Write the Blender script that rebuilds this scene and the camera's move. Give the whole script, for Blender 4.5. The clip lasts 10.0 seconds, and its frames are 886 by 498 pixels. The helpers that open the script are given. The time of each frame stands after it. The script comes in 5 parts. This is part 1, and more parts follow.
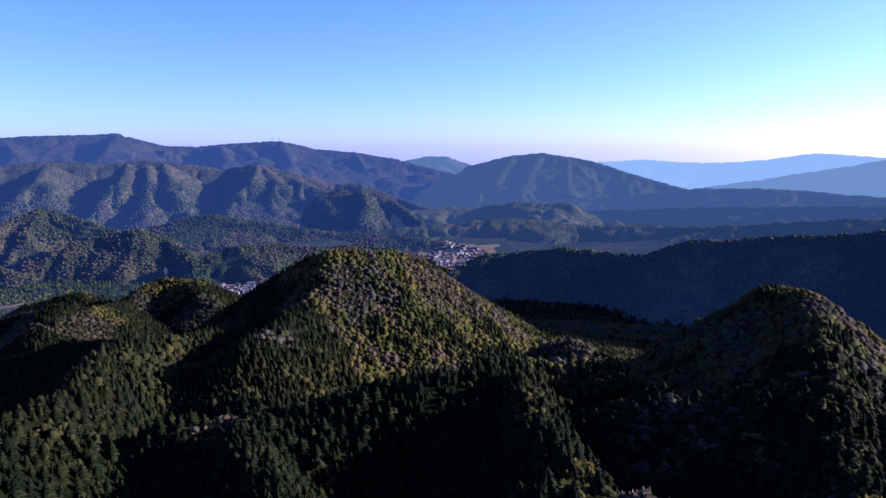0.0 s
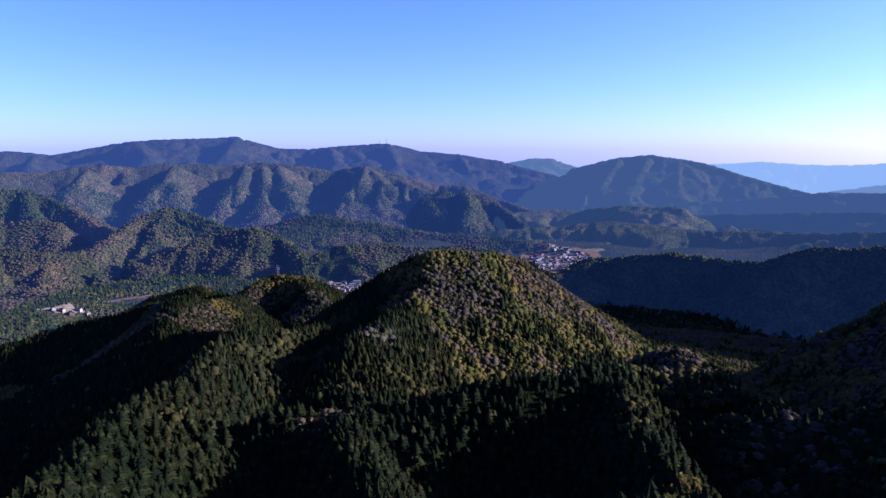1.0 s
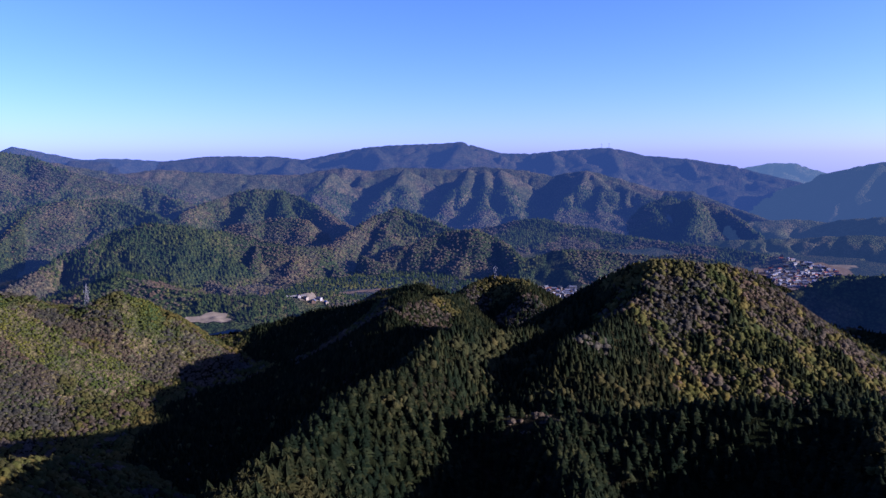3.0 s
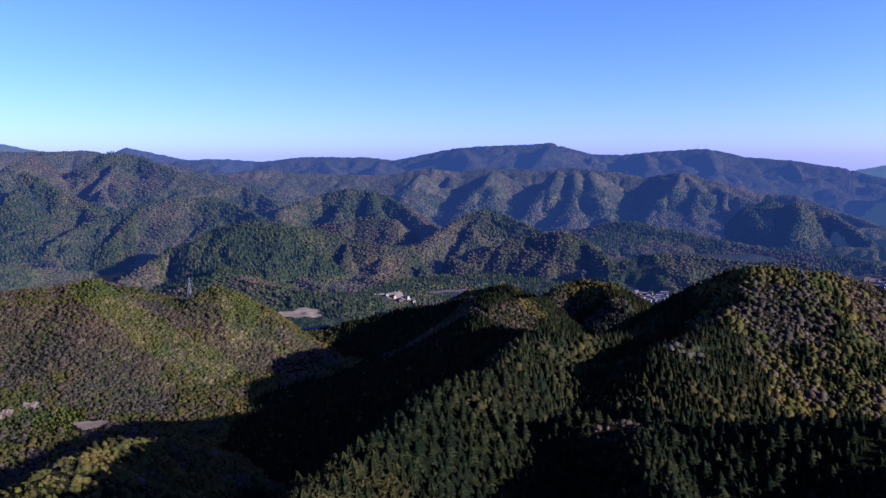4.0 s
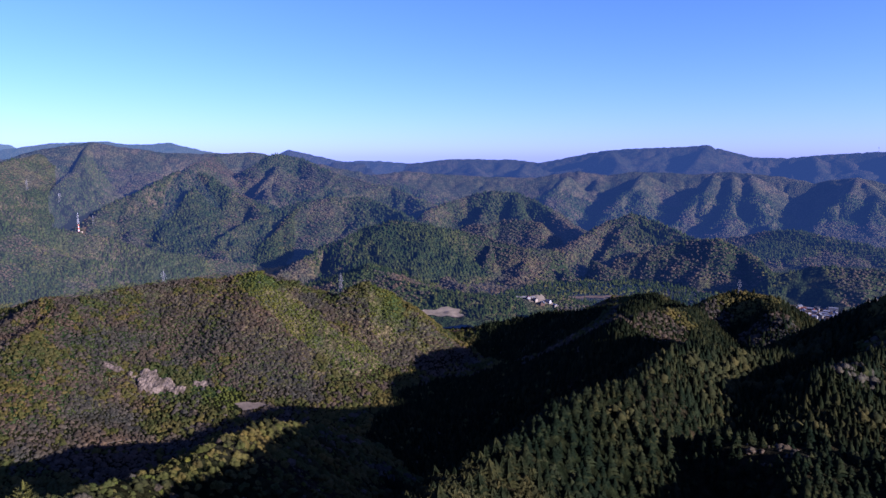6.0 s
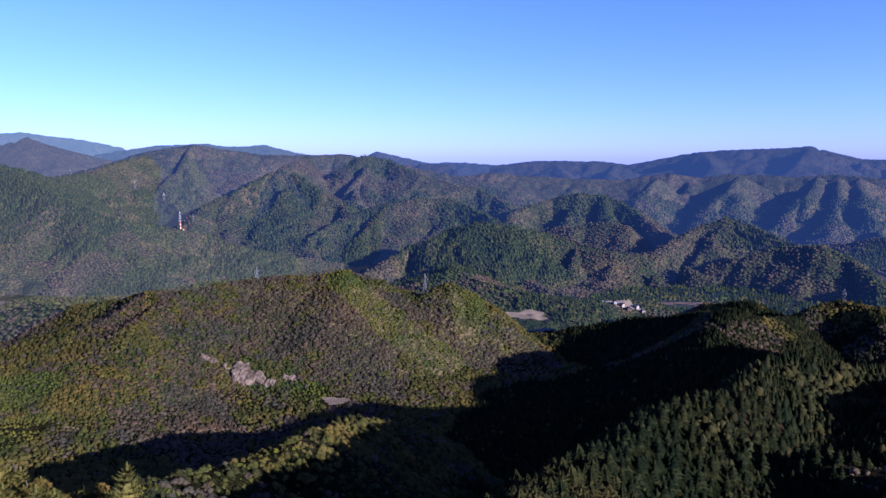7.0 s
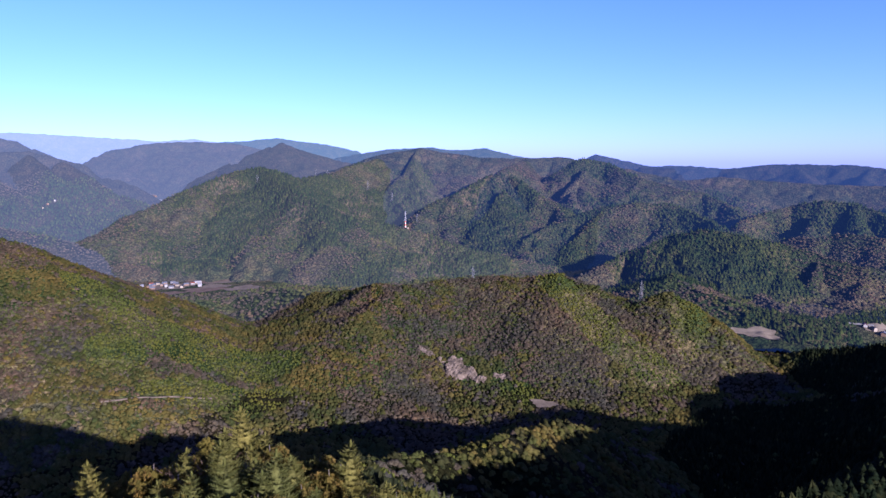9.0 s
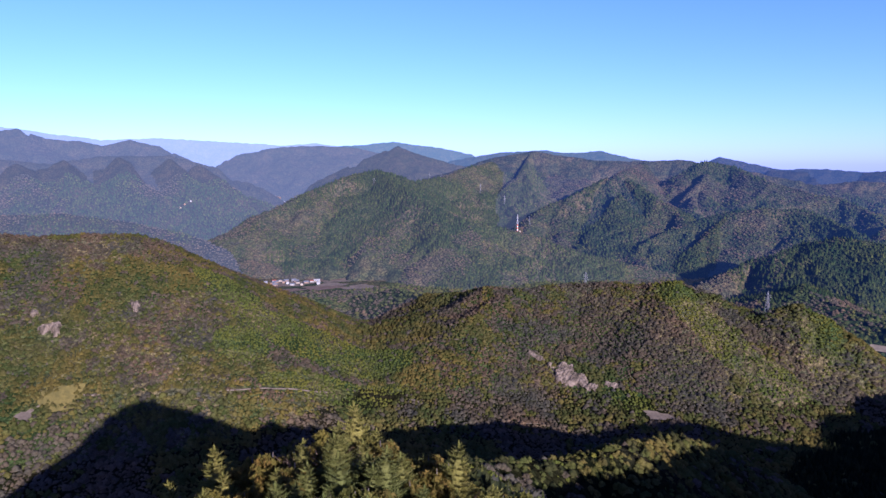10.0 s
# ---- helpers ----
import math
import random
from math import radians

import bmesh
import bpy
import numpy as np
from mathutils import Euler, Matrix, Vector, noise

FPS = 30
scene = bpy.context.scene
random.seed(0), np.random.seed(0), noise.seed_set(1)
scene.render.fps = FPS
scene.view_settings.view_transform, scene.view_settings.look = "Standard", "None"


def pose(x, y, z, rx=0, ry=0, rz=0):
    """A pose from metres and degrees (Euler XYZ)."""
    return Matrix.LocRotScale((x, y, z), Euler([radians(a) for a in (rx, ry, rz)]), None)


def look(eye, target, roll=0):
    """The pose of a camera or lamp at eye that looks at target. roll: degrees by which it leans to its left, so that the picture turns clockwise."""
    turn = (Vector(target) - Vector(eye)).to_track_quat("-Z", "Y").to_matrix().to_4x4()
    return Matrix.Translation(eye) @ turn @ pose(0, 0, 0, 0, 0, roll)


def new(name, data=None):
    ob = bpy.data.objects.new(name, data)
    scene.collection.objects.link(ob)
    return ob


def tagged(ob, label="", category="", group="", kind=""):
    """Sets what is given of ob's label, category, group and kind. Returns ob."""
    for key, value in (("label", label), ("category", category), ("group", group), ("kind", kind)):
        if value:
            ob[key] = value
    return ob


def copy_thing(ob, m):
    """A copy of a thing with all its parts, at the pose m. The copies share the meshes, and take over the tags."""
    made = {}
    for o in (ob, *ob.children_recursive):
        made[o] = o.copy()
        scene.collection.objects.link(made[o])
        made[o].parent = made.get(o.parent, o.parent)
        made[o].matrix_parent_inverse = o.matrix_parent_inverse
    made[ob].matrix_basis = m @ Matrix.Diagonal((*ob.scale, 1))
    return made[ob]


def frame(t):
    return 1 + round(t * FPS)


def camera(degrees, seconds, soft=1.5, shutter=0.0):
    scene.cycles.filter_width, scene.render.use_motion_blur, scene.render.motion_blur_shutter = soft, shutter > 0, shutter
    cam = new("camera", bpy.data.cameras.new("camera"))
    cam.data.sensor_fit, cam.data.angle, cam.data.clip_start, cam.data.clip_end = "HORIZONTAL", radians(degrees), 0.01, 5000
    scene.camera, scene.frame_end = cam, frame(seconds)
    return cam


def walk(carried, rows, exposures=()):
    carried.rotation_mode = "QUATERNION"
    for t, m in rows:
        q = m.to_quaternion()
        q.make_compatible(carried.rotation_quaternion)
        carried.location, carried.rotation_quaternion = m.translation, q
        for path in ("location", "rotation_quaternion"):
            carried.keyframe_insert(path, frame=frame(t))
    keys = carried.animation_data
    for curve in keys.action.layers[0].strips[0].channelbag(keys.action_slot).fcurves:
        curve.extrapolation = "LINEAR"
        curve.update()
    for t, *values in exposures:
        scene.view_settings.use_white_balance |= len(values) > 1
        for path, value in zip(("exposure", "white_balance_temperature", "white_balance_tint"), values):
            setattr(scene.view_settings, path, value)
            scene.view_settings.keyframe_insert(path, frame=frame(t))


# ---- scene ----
# The camera hovers over a wooded spur and turns slowly to its left.
EYE = 365.0
cam = camera(65.04, 10.0)
ROWS = [
    (0.0, -0.51, -8.38, -0.10), (0.5, 3.64, -8.32, -0.05), (1.0, 7.98, -8.22, 0.02), (1.5, 12.21, -8.13, 0.08),
    (2.0, 16.88, -8.00, 0.14), (2.5, 21.44, -7.90, 0.18), (3.0, 25.87, -7.82, 0.20), (4.5, 36.10, -7.68, 0.04),
    (5.0, 38.93, -7.63, -0.04), (5.5, 41.89, -7.58, -0.06), (7.0, 52.00, -7.40, -0.08), (7.5, 56.15, -7.34, -0.12),
    (8.0, 60.67, -7.28, -0.14), (8.5, 65.25, -7.24, -0.14), (9.0, 69.68, -7.19, -0.14), (9.5, 74.46, -7.07, -0.12),
    (10.0, 78.92, -6.96, -0.10),
]
walk(cam, [(t, pose(0, 0, EYE, 90 + pitch, roll, yaw)) for t, yaw, pitch, roll in ROWS], [(0.0, 2.08, 4650, 34), (4.0, 1.85, 4650, 34), (10.0, 1.92, 4700, 34)])

# ---- sky, sun, exposure ----
SUN_AZ, SUN_EL = 75.0, 17.0  # degrees right of +y, degrees above the horizon
world = bpy.data.worlds.new("world")
scene.world = world
world.use_nodes = True
wn, wl = world.node_tree.nodes, world.node_tree.links
sky = wn.new("ShaderNodeTexSky")
sky.sky_type = "NISHITA"
sky.sun_disc = False
sky.sun_elevation, sky.sun_rotation = radians(SUN_EL), radians(SUN_AZ)
sky.altitude, sky.air_density, sky.dust_density, sky.ozone_density = 1000, 0.8, 1.1, 3.4
wn["Background"].inputs["Strength"].default_value = 0.052
cool = wn.new("ShaderNodeMix")
cool.data_type, cool.blend_type = "RGBA", "MULTIPLY"
cool.inputs["Factor"].default_value = 1.0
cool.inputs["B"].default_value = (1.02, 0.895, 1.32, 1)
wl.new(sky.outputs["Color"], cool.inputs["A"])
wl.new(cool.outputs["Result"], wn["Background"].inputs["Color"])
sun = new("sun", bpy.data.lights.new("sun", "SUN"))
sun.data.energy, sun.data.angle, sun.data.color = 4.9, radians(0.5), (1.0, 0.80, 0.55)
sun.matrix_world = look((0, 0, 900), (-math.sin(radians(SUN_AZ)) * math.cos(radians(SUN_EL)), -math.cos(radians(SUN_AZ)) * math.cos(radians(SUN_EL)), 900 - math.sin(radians(SUN_EL))))


# ---- materials ----
def shader(name, rough=0.9):
    m = bpy.data.materials.new(name)
    m.use_nodes = True
    b = m.node_tree.nodes["Principled BSDF"]
    b.inputs["Roughness"].default_value = rough
    b.inputs["Specular IOR Level"].default_value = 0.15
    return m, m.node_tree.nodes, m.node_tree.links, b


def noise_node(nodes, links, scale, detail=4.0, rough=0.6, coords=None):
    n = nodes.new("ShaderNodeTexNoise")
    n.inputs["Scale"].default_value, n.inputs["Detail"].default_value, n.inputs["Roughness"].default_value = scale, detail, rough
    links.new((coords or position(nodes)), n.inputs["Vector"])
    return n.outputs["Fac"]


def position(nodes):
    return nodes.new("ShaderNodeNewGeometry").outputs["Position"]


def ramp(nodes, links, fac, stops):
    r = nodes.new("ShaderNodeValToRGB")
    e = r.color_ramp.elements
    while len(e) < len(stops):
        e.new(0.5)
    for k, (at, col) in enumerate(stops):
        e[k].position, e[k].color = at, (*col, 1)
    links.new(fac, r.inputs["Fac"])
    return r.outputs["Color"]


def mix(nodes, links, fac, a, b, blend="MIX"):
    m = nodes.new("ShaderNodeMix")
    m.data_type, m.blend_type = "RGBA", blend
    for sock, val in ((m.inputs["Factor"], fac), (m.inputs["A"], a), (m.inputs["B"], b)):
        if isinstance(val, (int, float)):
            sock.default_value = val
        elif isinstance(val, tuple):
            sock.default_value = (*val, 1)
        else:
            links.new(val, sock)
    return m.outputs["Result"]


def bumped(nodes, links, b, height, strength, distance):
    k = nodes.new("ShaderNodeBump")
    k.inputs["Strength"].default_value, k.inputs["Distance"].default_value = strength, distance
    links.new(height, k.inputs["Height"])
    links.new(k.outputs["Normal"], b.inputs["Normal"])


def leaf_material(name, dark, mid, light, scale=0.7, through_light=0.3):
    """Matt leaves that let part of the light through, uneven from tree to tree and from stand to stand."""
    m, n, l, b = shader(name, 0.9)
    b.inputs["Roughness"].default_value, b.inputs["Specular IOR Level"].default_value = 0.9, 0.02
    island = n.new("ShaderNodeNewGeometry").outputs["Random Per Island"]
    col = ramp(n, l, island, [(0.0, dark), (0.5, mid), (1.0, light)])
    fine = noise_node(n, l, scale, 5.0, 0.75)
    shade = ramp(n, l, fine, [(0.3, (0.6, 0.6, 0.6)), (0.7, (1.35, 1.35, 1.35))])
    col = mix(n, l, 1.0, col, shade, "MULTIPLY")
    patch = noise_node(n, l, 0.012, 3.0, 0.5)
    tone = ramp(n, l, patch, [(0.35, (0.78, 0.90, 0.90)), (0.65, (1.25, 1.1, 0.9))])
    col = mix(n, l, 1.0, col, tone, "MULTIPLY")
    group = ramp(n, l, noise_node(n, l, 0.05, 3.0, 0.6), [(0.36, (0.76, 0.82, 0.82)), (0.64, (1.24, 1.18, 1.1))])
    col = mix(n, l, 1.0, col, group, "MULTIPLY")
    l.new(col, b.inputs["Base Color"])
    bumped(n, l, b, fine, 1.0, 0.7)
    t = n.new("ShaderNodeBsdfTranslucent")
    l.new(col, t.inputs["Color"])
    both = n.new("ShaderNodeMixShader")
    both.inputs["Fac"].default_value = through_light
    l.new(b.outputs["BSDF"], both.inputs[1])
    l.new(t.outputs["BSDF"], both.inputs[2])
    l.new(both.outputs["Shader"], n["Material Output"].inputs["Surface"])
    return m


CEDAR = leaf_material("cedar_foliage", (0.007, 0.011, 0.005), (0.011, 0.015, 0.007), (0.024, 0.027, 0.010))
HOLM = leaf_material("evergreen_foliage", (0.046, 0.052, 0.014), (0.060, 0.064, 0.018), (0.076, 0.077, 0.023), 0.7, 0.45)
BROAD = leaf_material("broadleaf_foliage", (0.017, 0.020, 0.009), (0.026, 0.028, 0.011), (0.044, 0.042, 0.015))
YOUNG = leaf_material("young_plantation_foliage", (0.074, 0.084, 0.015), (0.082, 0.091, 0.017), (0.090, 0.098, 0.020), 0.7, 0.45)
BARE = leaf_material("bare_winter_twigs", (0.070, 0.057, 0.040), (0.088, 0.072, 0.051), (0.115, 0.095, 0.068), 0.7, 0.55)
OAK = leaf_material("oak_foliage", (0.080, 0.073, 0.020), (0.090, 0.081, 0.023), (0.102, 0.090, 0.030), 0.7, 0.5)
BARK, bark_n, bark_l, bark_b = shader("bark", 0.95)
bark_l.new(ramp(bark_n, bark_l, noise_node(bark_n, bark_l, 3.0), [(0.3, (0.05, 0.04, 0.03)), (0.7, (0.13, 0.11, 0.09))]), bark_b.inputs["Base Color"])


def forest_floor(name, tone, brown=0.0):
    """Woods seen from far above: stands of dark conifers and of brown bare trees, crown by crown, with the shade
    between them painted in.
    """
    m, n, l, b = shader(name, 0.95)
    b.inputs["Specular IOR Level"].default_value = 0.0
    big = noise_node(n, l, 0.005, 6.0, 0.62)
    col = ramp(n, l, big, [(0.38, (0.017, 0.030, 0.008)), (0.47, (0.026, 0.039, 0.010)), (0.52, (0.042, 0.048, 0.015)), (0.58, (0.062, 0.056, 0.026)), (0.70, (0.078, 0.066, 0.036))])
    col = mix(n, l, brown, col, (0.058, 0.049, 0.030))
    stand = noise_node(n, l, 0.03, 3.0, 0.6)
    col = mix(n, l, 1.0, col, ramp(n, l, stand, [(0.4, (0.72, 0.82, 0.82)), (0.6, (1.28, 1.18, 1.05))]), "MULTIPLY")
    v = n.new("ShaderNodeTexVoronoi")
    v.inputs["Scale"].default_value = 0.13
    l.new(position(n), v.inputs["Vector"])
    # light tops and bluish dark gaps: shading between trees painted into the colour
    crown_shade = ramp(n, l, v.outputs["Distance"], [(0.1, (1.3, 1.3, 1.25)), (0.7, (0.52, 0.54, 0.57))])
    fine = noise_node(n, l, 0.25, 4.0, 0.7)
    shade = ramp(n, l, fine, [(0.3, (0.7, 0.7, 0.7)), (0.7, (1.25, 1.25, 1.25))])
    col = mix(n, l, 1.0, mix(n, l, 1.0, col, crown_shade, "MULTIPLY"), shade, "MULTIPLY")
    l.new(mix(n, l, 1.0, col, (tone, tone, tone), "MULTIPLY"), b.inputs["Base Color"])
    inv = n.new("ShaderNodeMath")
    inv.operation = "SUBTRACT"
    l.new(fine, inv.inputs[0])
    l.new(v.outputs["Distance"], inv.inputs[1])
    bumped(n, l, b, inv.outputs[0], 1.0, 4.5)
    return m


# FLOOR is darkened to stand for the shade between near trees.
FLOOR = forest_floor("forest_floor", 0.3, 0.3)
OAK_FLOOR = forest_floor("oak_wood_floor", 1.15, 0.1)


# ---- terrain ----
def lattice(ix, iy, seed):
    n = (ix * 374761393 + iy * 668265263 + seed * 974634777) & 0x7FFFFFFF
    n = ((n ^ (n >> 13)) * 1274126177) & 0x7FFFFFFF
    return ((n ^ (n >> 16)) & 0xFFFF) / 65535.0


def value_noise(x, y, seed=0):
    ix, iy = np.floor(x).astype(np.int64), np.floor(y).astype(np.int64)
    fx, fy = x - ix, y - iy
    fx, fy = fx * fx * (3 - 2 * fx), fy * fy * (3 - 2 * fy)
    a, b = lattice(ix, iy, seed), lattice(ix + 1, iy, seed)
    c, d = lattice(ix, iy + 1, seed), lattice(ix + 1, iy + 1, seed)
    return (a * (1 - fx) + b * fx) * (1 - fy) + (c * (1 - fx) + d * fx) * fy


def fbm(x, y, octaves=4, seed=0):
    total, amp, norm = 0.0, 1.0, 0.0
    for k in range(octaves):
        total = total + amp * value_noise(x * 2 ** k, y * 2 ** k, seed + k * 17)
        norm += amp
        amp *= 0.5
    return total / norm


# Crest lines of the hills in plan, near and far: side slope, points (x, y, height above the valley).
RIDGES, FAR = [], set()


def ridge(name, slope, pts, far=False):
    RIDGES.append((name, slope, pts))
    if far:
        FAR.add(name)


ridge("far_range", 0.36, [(-3786, 2779, 336), (-3557, 3066, 307), (-3280, 3361, 355), (-2984, 3627, 353), (-2828, 3706, 331), (-2665, 3782, 359), (-2405, 3872, 412), (-1865, 4121, 439), (-1631, 4219, 366), (-1460, 4281, 359), (-1287, 4336, 383), (-975, 4417, 400), (-766, 4458, 346), (-527, 4492, 328), (-257, 4516, 283), (99, 4487, 195)], True)
ridge("far_left_range", 0.42, [(-4072, 2607, 414), (-3998, 2720, 385), (-3821, 2848, 338), (-3617, 3049, 341), (-3448, 3189, 319)], True)
ridge("small_peak", 0.42, [(-517, 4807, 210), (-285, 4827, 256), (-82, 4834, 299), (66, 4835, 299), (239, 4795, 242), (487, 4741, 175)], True)
ridge("east_peak", 0.42, [(23, 4142, 165), (208, 4171, 255), (359, 4161, 295), (462, 4186, 315), (627, 4164, 329), (784, 4102, 310), (936, 4034, 273), (1043, 3937, 231), (1257, 3800, 168), (1451, 3656, 116)], True)
ridge("far_east", 0.4, [(891, 4858, 249), (1405, 4735, 280), (1613, 4668, 263), (1939, 4543, 266), (2178, 4433, 297), (2346, 4347, 327), (2506, 4256, 318), (2676, 4152, 303), (3165, 3792, 294)], True)
ridge("east_second", 0.4, [(1619, 4260, 117), (2069, 4061, 205), (2316, 3925, 258), (2470, 3831, 298), (2786, 3519, 355)], True)
ridge("east_third", 0.36, [(229, 3649, 56), (664, 3595, 99), (994, 3518, 125), (1299, 3418, 166), (1599, 3288, 169), (1992, 3066, 145), (2352, 2800, 188)], True)
ridge("east_middle", 0.36, [(-402, 3215, 0), (-35, 3274, 34), (287, 3297, 67), (730, 3228, 74), (1202, 3083, 102), (1805, 2773, 134), (2131, 2532, 163)], True)
ridge("east_fourth", 0.36, [(-165, 2763, 40), (62, 2807, 58), (292, 2820, 80), (627, 2765, 52), (1033, 2640, 66), (1549, 2374, 126), (1829, 2167, 157)], True)
ridge("east_fill", 0.36, [(-184, 3100, 68), (46, 3172, 94), (168, 3168, 86), (353, 3112, 120), (589, 3049, 117)], True)
ridge("spur_range", 0.5, [(-3119, 2281, 242), (-2879, 2577, 289), (-2625, 2836, 261), (-2326, 3043, 257), (-2116, 3150, 292), (-1993, 3229, 273), (-1864, 3306, 293), (-1622, 3431, 276), (-1440, 3473, 294), (-1230, 3516, 276), (-1078, 3530, 247), (-899, 3544, 278), (-722, 3549, 235), (-549, 3545, 181), (-382, 3532, 184), (-217, 3476, 122), (-36, 3379, 69)], True)
ridge("west_mountain", 0.5, [(-3399, 581, 293), (-3366, 746, 343), (-3364, 900, 391), (-3338, 1108, 430), (-3285, 1258, 403), (-3223, 1408, 385), (-3153, 1559, 380), (-3047, 1757, 386), (-2989, 1854, 369), (-2839, 1957, 336), (-2652, 2093, 292), (-2461, 2213, 236), (-2321, 2260, 193)], True)
ridge("cone_peak", 0.5, [(-4066, 219, 343), (-4058, 342, 396), (-4038, 527, 470), (-4017, 666, 414), (-3951, 830, 366), (-3807, 991, 320)], True)
ridge("cone_back", 0.45, [(-4457, -531, 347), (-4469, -411, 418), (-4517, -232, 460), (-4557, -76, 476), (-4557, 85, 481), (-4547, 317, 469), (-4497, 482, 435)], True)
ridge("blue_far", 0.4, [(-4864, -229, 423), (-4869, 72, 474), (-4861, 301, 491), (-4831, 610, 519), (-4782, 919, 477), (-4708, 1103, 434)], True)
ridge("blue_far_two", 0.4, [(-4529, 947, 387), (-4487, 1128, 424), (-4439, 1307, 443), (-4372, 1516, 457), (-4322, 1654, 435), (-4233, 1868, 453), (-4120, 2029, 402), (-3994, 2195, 370)], True)
ridge("snow_range", 0.4, [(-4628, -1785, 581), (-4725, -1509, 544), (-4795, -1270, 514), (-4869, -945, 526), (-4910, -705, 523), (-4942, -417, 507), (-4958, -156, 490), (-4959, 74, 507), (-4951, 307, 477)], True)
ridge("west_dark_peak", 0.5, [(-3756, -2052, 494), (-3928, -1517, 528), (-3954, -1448, 542), (-3995, -1332, 493), (-4042, -1182, 484), (-4070, -1079, 461), (-4104, -943, 494), (-4099, -798, 458), (-4090, -651, 396)], True)
ridge("west_near_mountain", 0.5, [(-3103, -1800, 363), (-3343, -1299, 383), (-3408, -1120, 364), (-3460, -945, 395), (-3530, -638, 405), (-3526, -433, 349), (-3472, -273, 271), (-3410, -153, 200)], True)
ridge("west_low_hills", 0.38, [(-2635, -1371, 283), (-2701, -1063, 181), (-2707, -844, 188), (-2636, -582, 149), (-2531, -413, 116), (-2415, -270, 77)], True)
ridge("near_left_hill", 0.5, [(-1207, -744, 280), (-1247, -614, 262), (-1268, -501, 252), (-1272, -451, 247), (-1283, -375, 249), (-1290, -295, 245), (-1286, -248, 219), (-1292, -213, 190), (-1288, -145, 167), (-1279, -96, 142), (-1255, -47, 104), (-1215, 12, 77)])
ridge("rock_hill", 0.47, [(-1157, 271, 102), (-1211, 333, 119), (-1261, 399, 128), (-1239, 536, 142), (-1185, 618, 145), (-1147, 660, 157), (-1102, 708, 138)])
ridge("rock_hump", 0.85, [(-1039, 751, 110), (-1022, 774, 127), (-1002, 801, 136), (-975, 823, 123), (-940, 843, 98), (-905, 861, 70), (-879, 868, 48)])
ridge("rock_shoulder", 0.3, [(-1280, 335, 133), (-1255, 263, 101), (-1232, 206, 71), (-1204, 165, 43), (-1180, 137, 15)])
ridge("hollow_hill", 0.5, [(-1545, -153, 53), (-1619, -60, 61), (-1685, 99, 44), (-1607, 201, 75), (-1463, 257, 89), (-1374, 288, 101)])
ridge("saddle_hill", 0.5, [(-1452, -132, 95), (-1431, -31, 78), (-1376, 58, 56), (-1319, 98, 34)])
ridge("west_spur", 0.62, [(-31, 13, 316), (-53, 9, 313), (-111, 1, 312), (-134, 12, 304), (-166, 29, 288), (-251, 53, 203), (-382, 87, 193), (-452, 136, 160), (-502, 198, 136), (-544, 266, 122), (-604, 356, 100), (-636, 418, 72)])
ridge("tree_ridge", 0.85, [(-197, 194, 218), (-226, 231, 207), (-249, 283, 196), (-262, 333, 188), (-280, 403, 186), (-283, 465, 186), (-285, 526, 178), (-304, 607, 182), (-296, 670, 182), (-272, 723, 165), (-257, 771, 161)])
ridge("central_hill", 0.68, [(-283, 994, 139), (-217, 962, 182), (-162, 926, 222), (-136, 906, 231), (-101, 922, 230), (-43, 974, 218), (-10, 998, 194), (31, 1021, 162), (84, 1042, 123), (146, 1047, 77)])
ridge("central_spur", 0.68, [(-137, 906, 221), (-139, 852, 202), (-152, 790, 183), (-164, 721, 182), (-180, 669, 181)])
ridge("near_dark_ridge", 0.85, [(110, 693, 166), (144, 687, 170), (166, 654, 157), (81, 629, 171), (43, 592, 176), (-10, 567, 176), (-69, 549, 167), (-117, 527, 160), (-153, 504, 162), (-206, 499, 161)])
ridge("right_low_ridge", 0.28, [(105, 749, 142), (137, 689, 165), (157, 629, 165), (152, 546, 156), (184, 508, 179), (215, 481, 184), (242, 453, 189), (288, 425, 196), (339, 385, 203)])
ridge("near_spur_one", 0.95, [(-154, 510, 159), (-116, 430, 164), (-84, 355, 173), (-62, 304, 179)])
ridge("near_spur_two", 0.95, [(70, 617, 172), (75, 508, 173), (81, 411, 180), (85, 341, 187)])
ridge("right_hill", 0.8, [(202, 729, 118), (254, 741, 147), (316, 746, 189), (356, 743, 214), (351, 674, 231), (359, 641, 229), (324, 564, 220), (289, 491, 210), (261, 426, 200), (240, 369, 190), (221, 322, 188)])
ridge("big_dark_ridge", 0.8, [(10, 1687, 22), (38, 1714, 56), (111, 1751, 92), (185, 1772, 95), (267, 1735, 109), (322, 1725, 117), (403, 1708, 106), (489, 1615, 112), (536, 1600, 133), (605, 1575, 155), (671, 1548, 159), (773, 1500, 174), (848, 1459, 179), (923, 1412, 196), (1089, 1289, 225), (1199, 1187, 240)], True)
ridge("bottom_knob", 0.8, [(24, 255, 212), (44, 273, 221), (65, 283, 220), (90, 276, 217), (114, 274, 210), (131, 236, 209)])
ridge("tower_knob", 0.65, [(-386, 1152, 113), (-439, 1248, 129), (-496, 1256, 128), (-521, 1216, 117), (-523, 1156, 103), (-494, 990, 135), (-505, 924, 136), (-512, 889, 132)])
ridge("valley_shoulder", 0.42, [(-598, 1075, 118), (-702, 1082, 88), (-802, 1061, 63), (-886, 1005, 39), (-940, 955, 19)])
ridge("low_knob", 0.6, [(-743, 1254, 84), (-666, 1267, 98), (-607, 1266, 79), (-547, 1234, 71)])
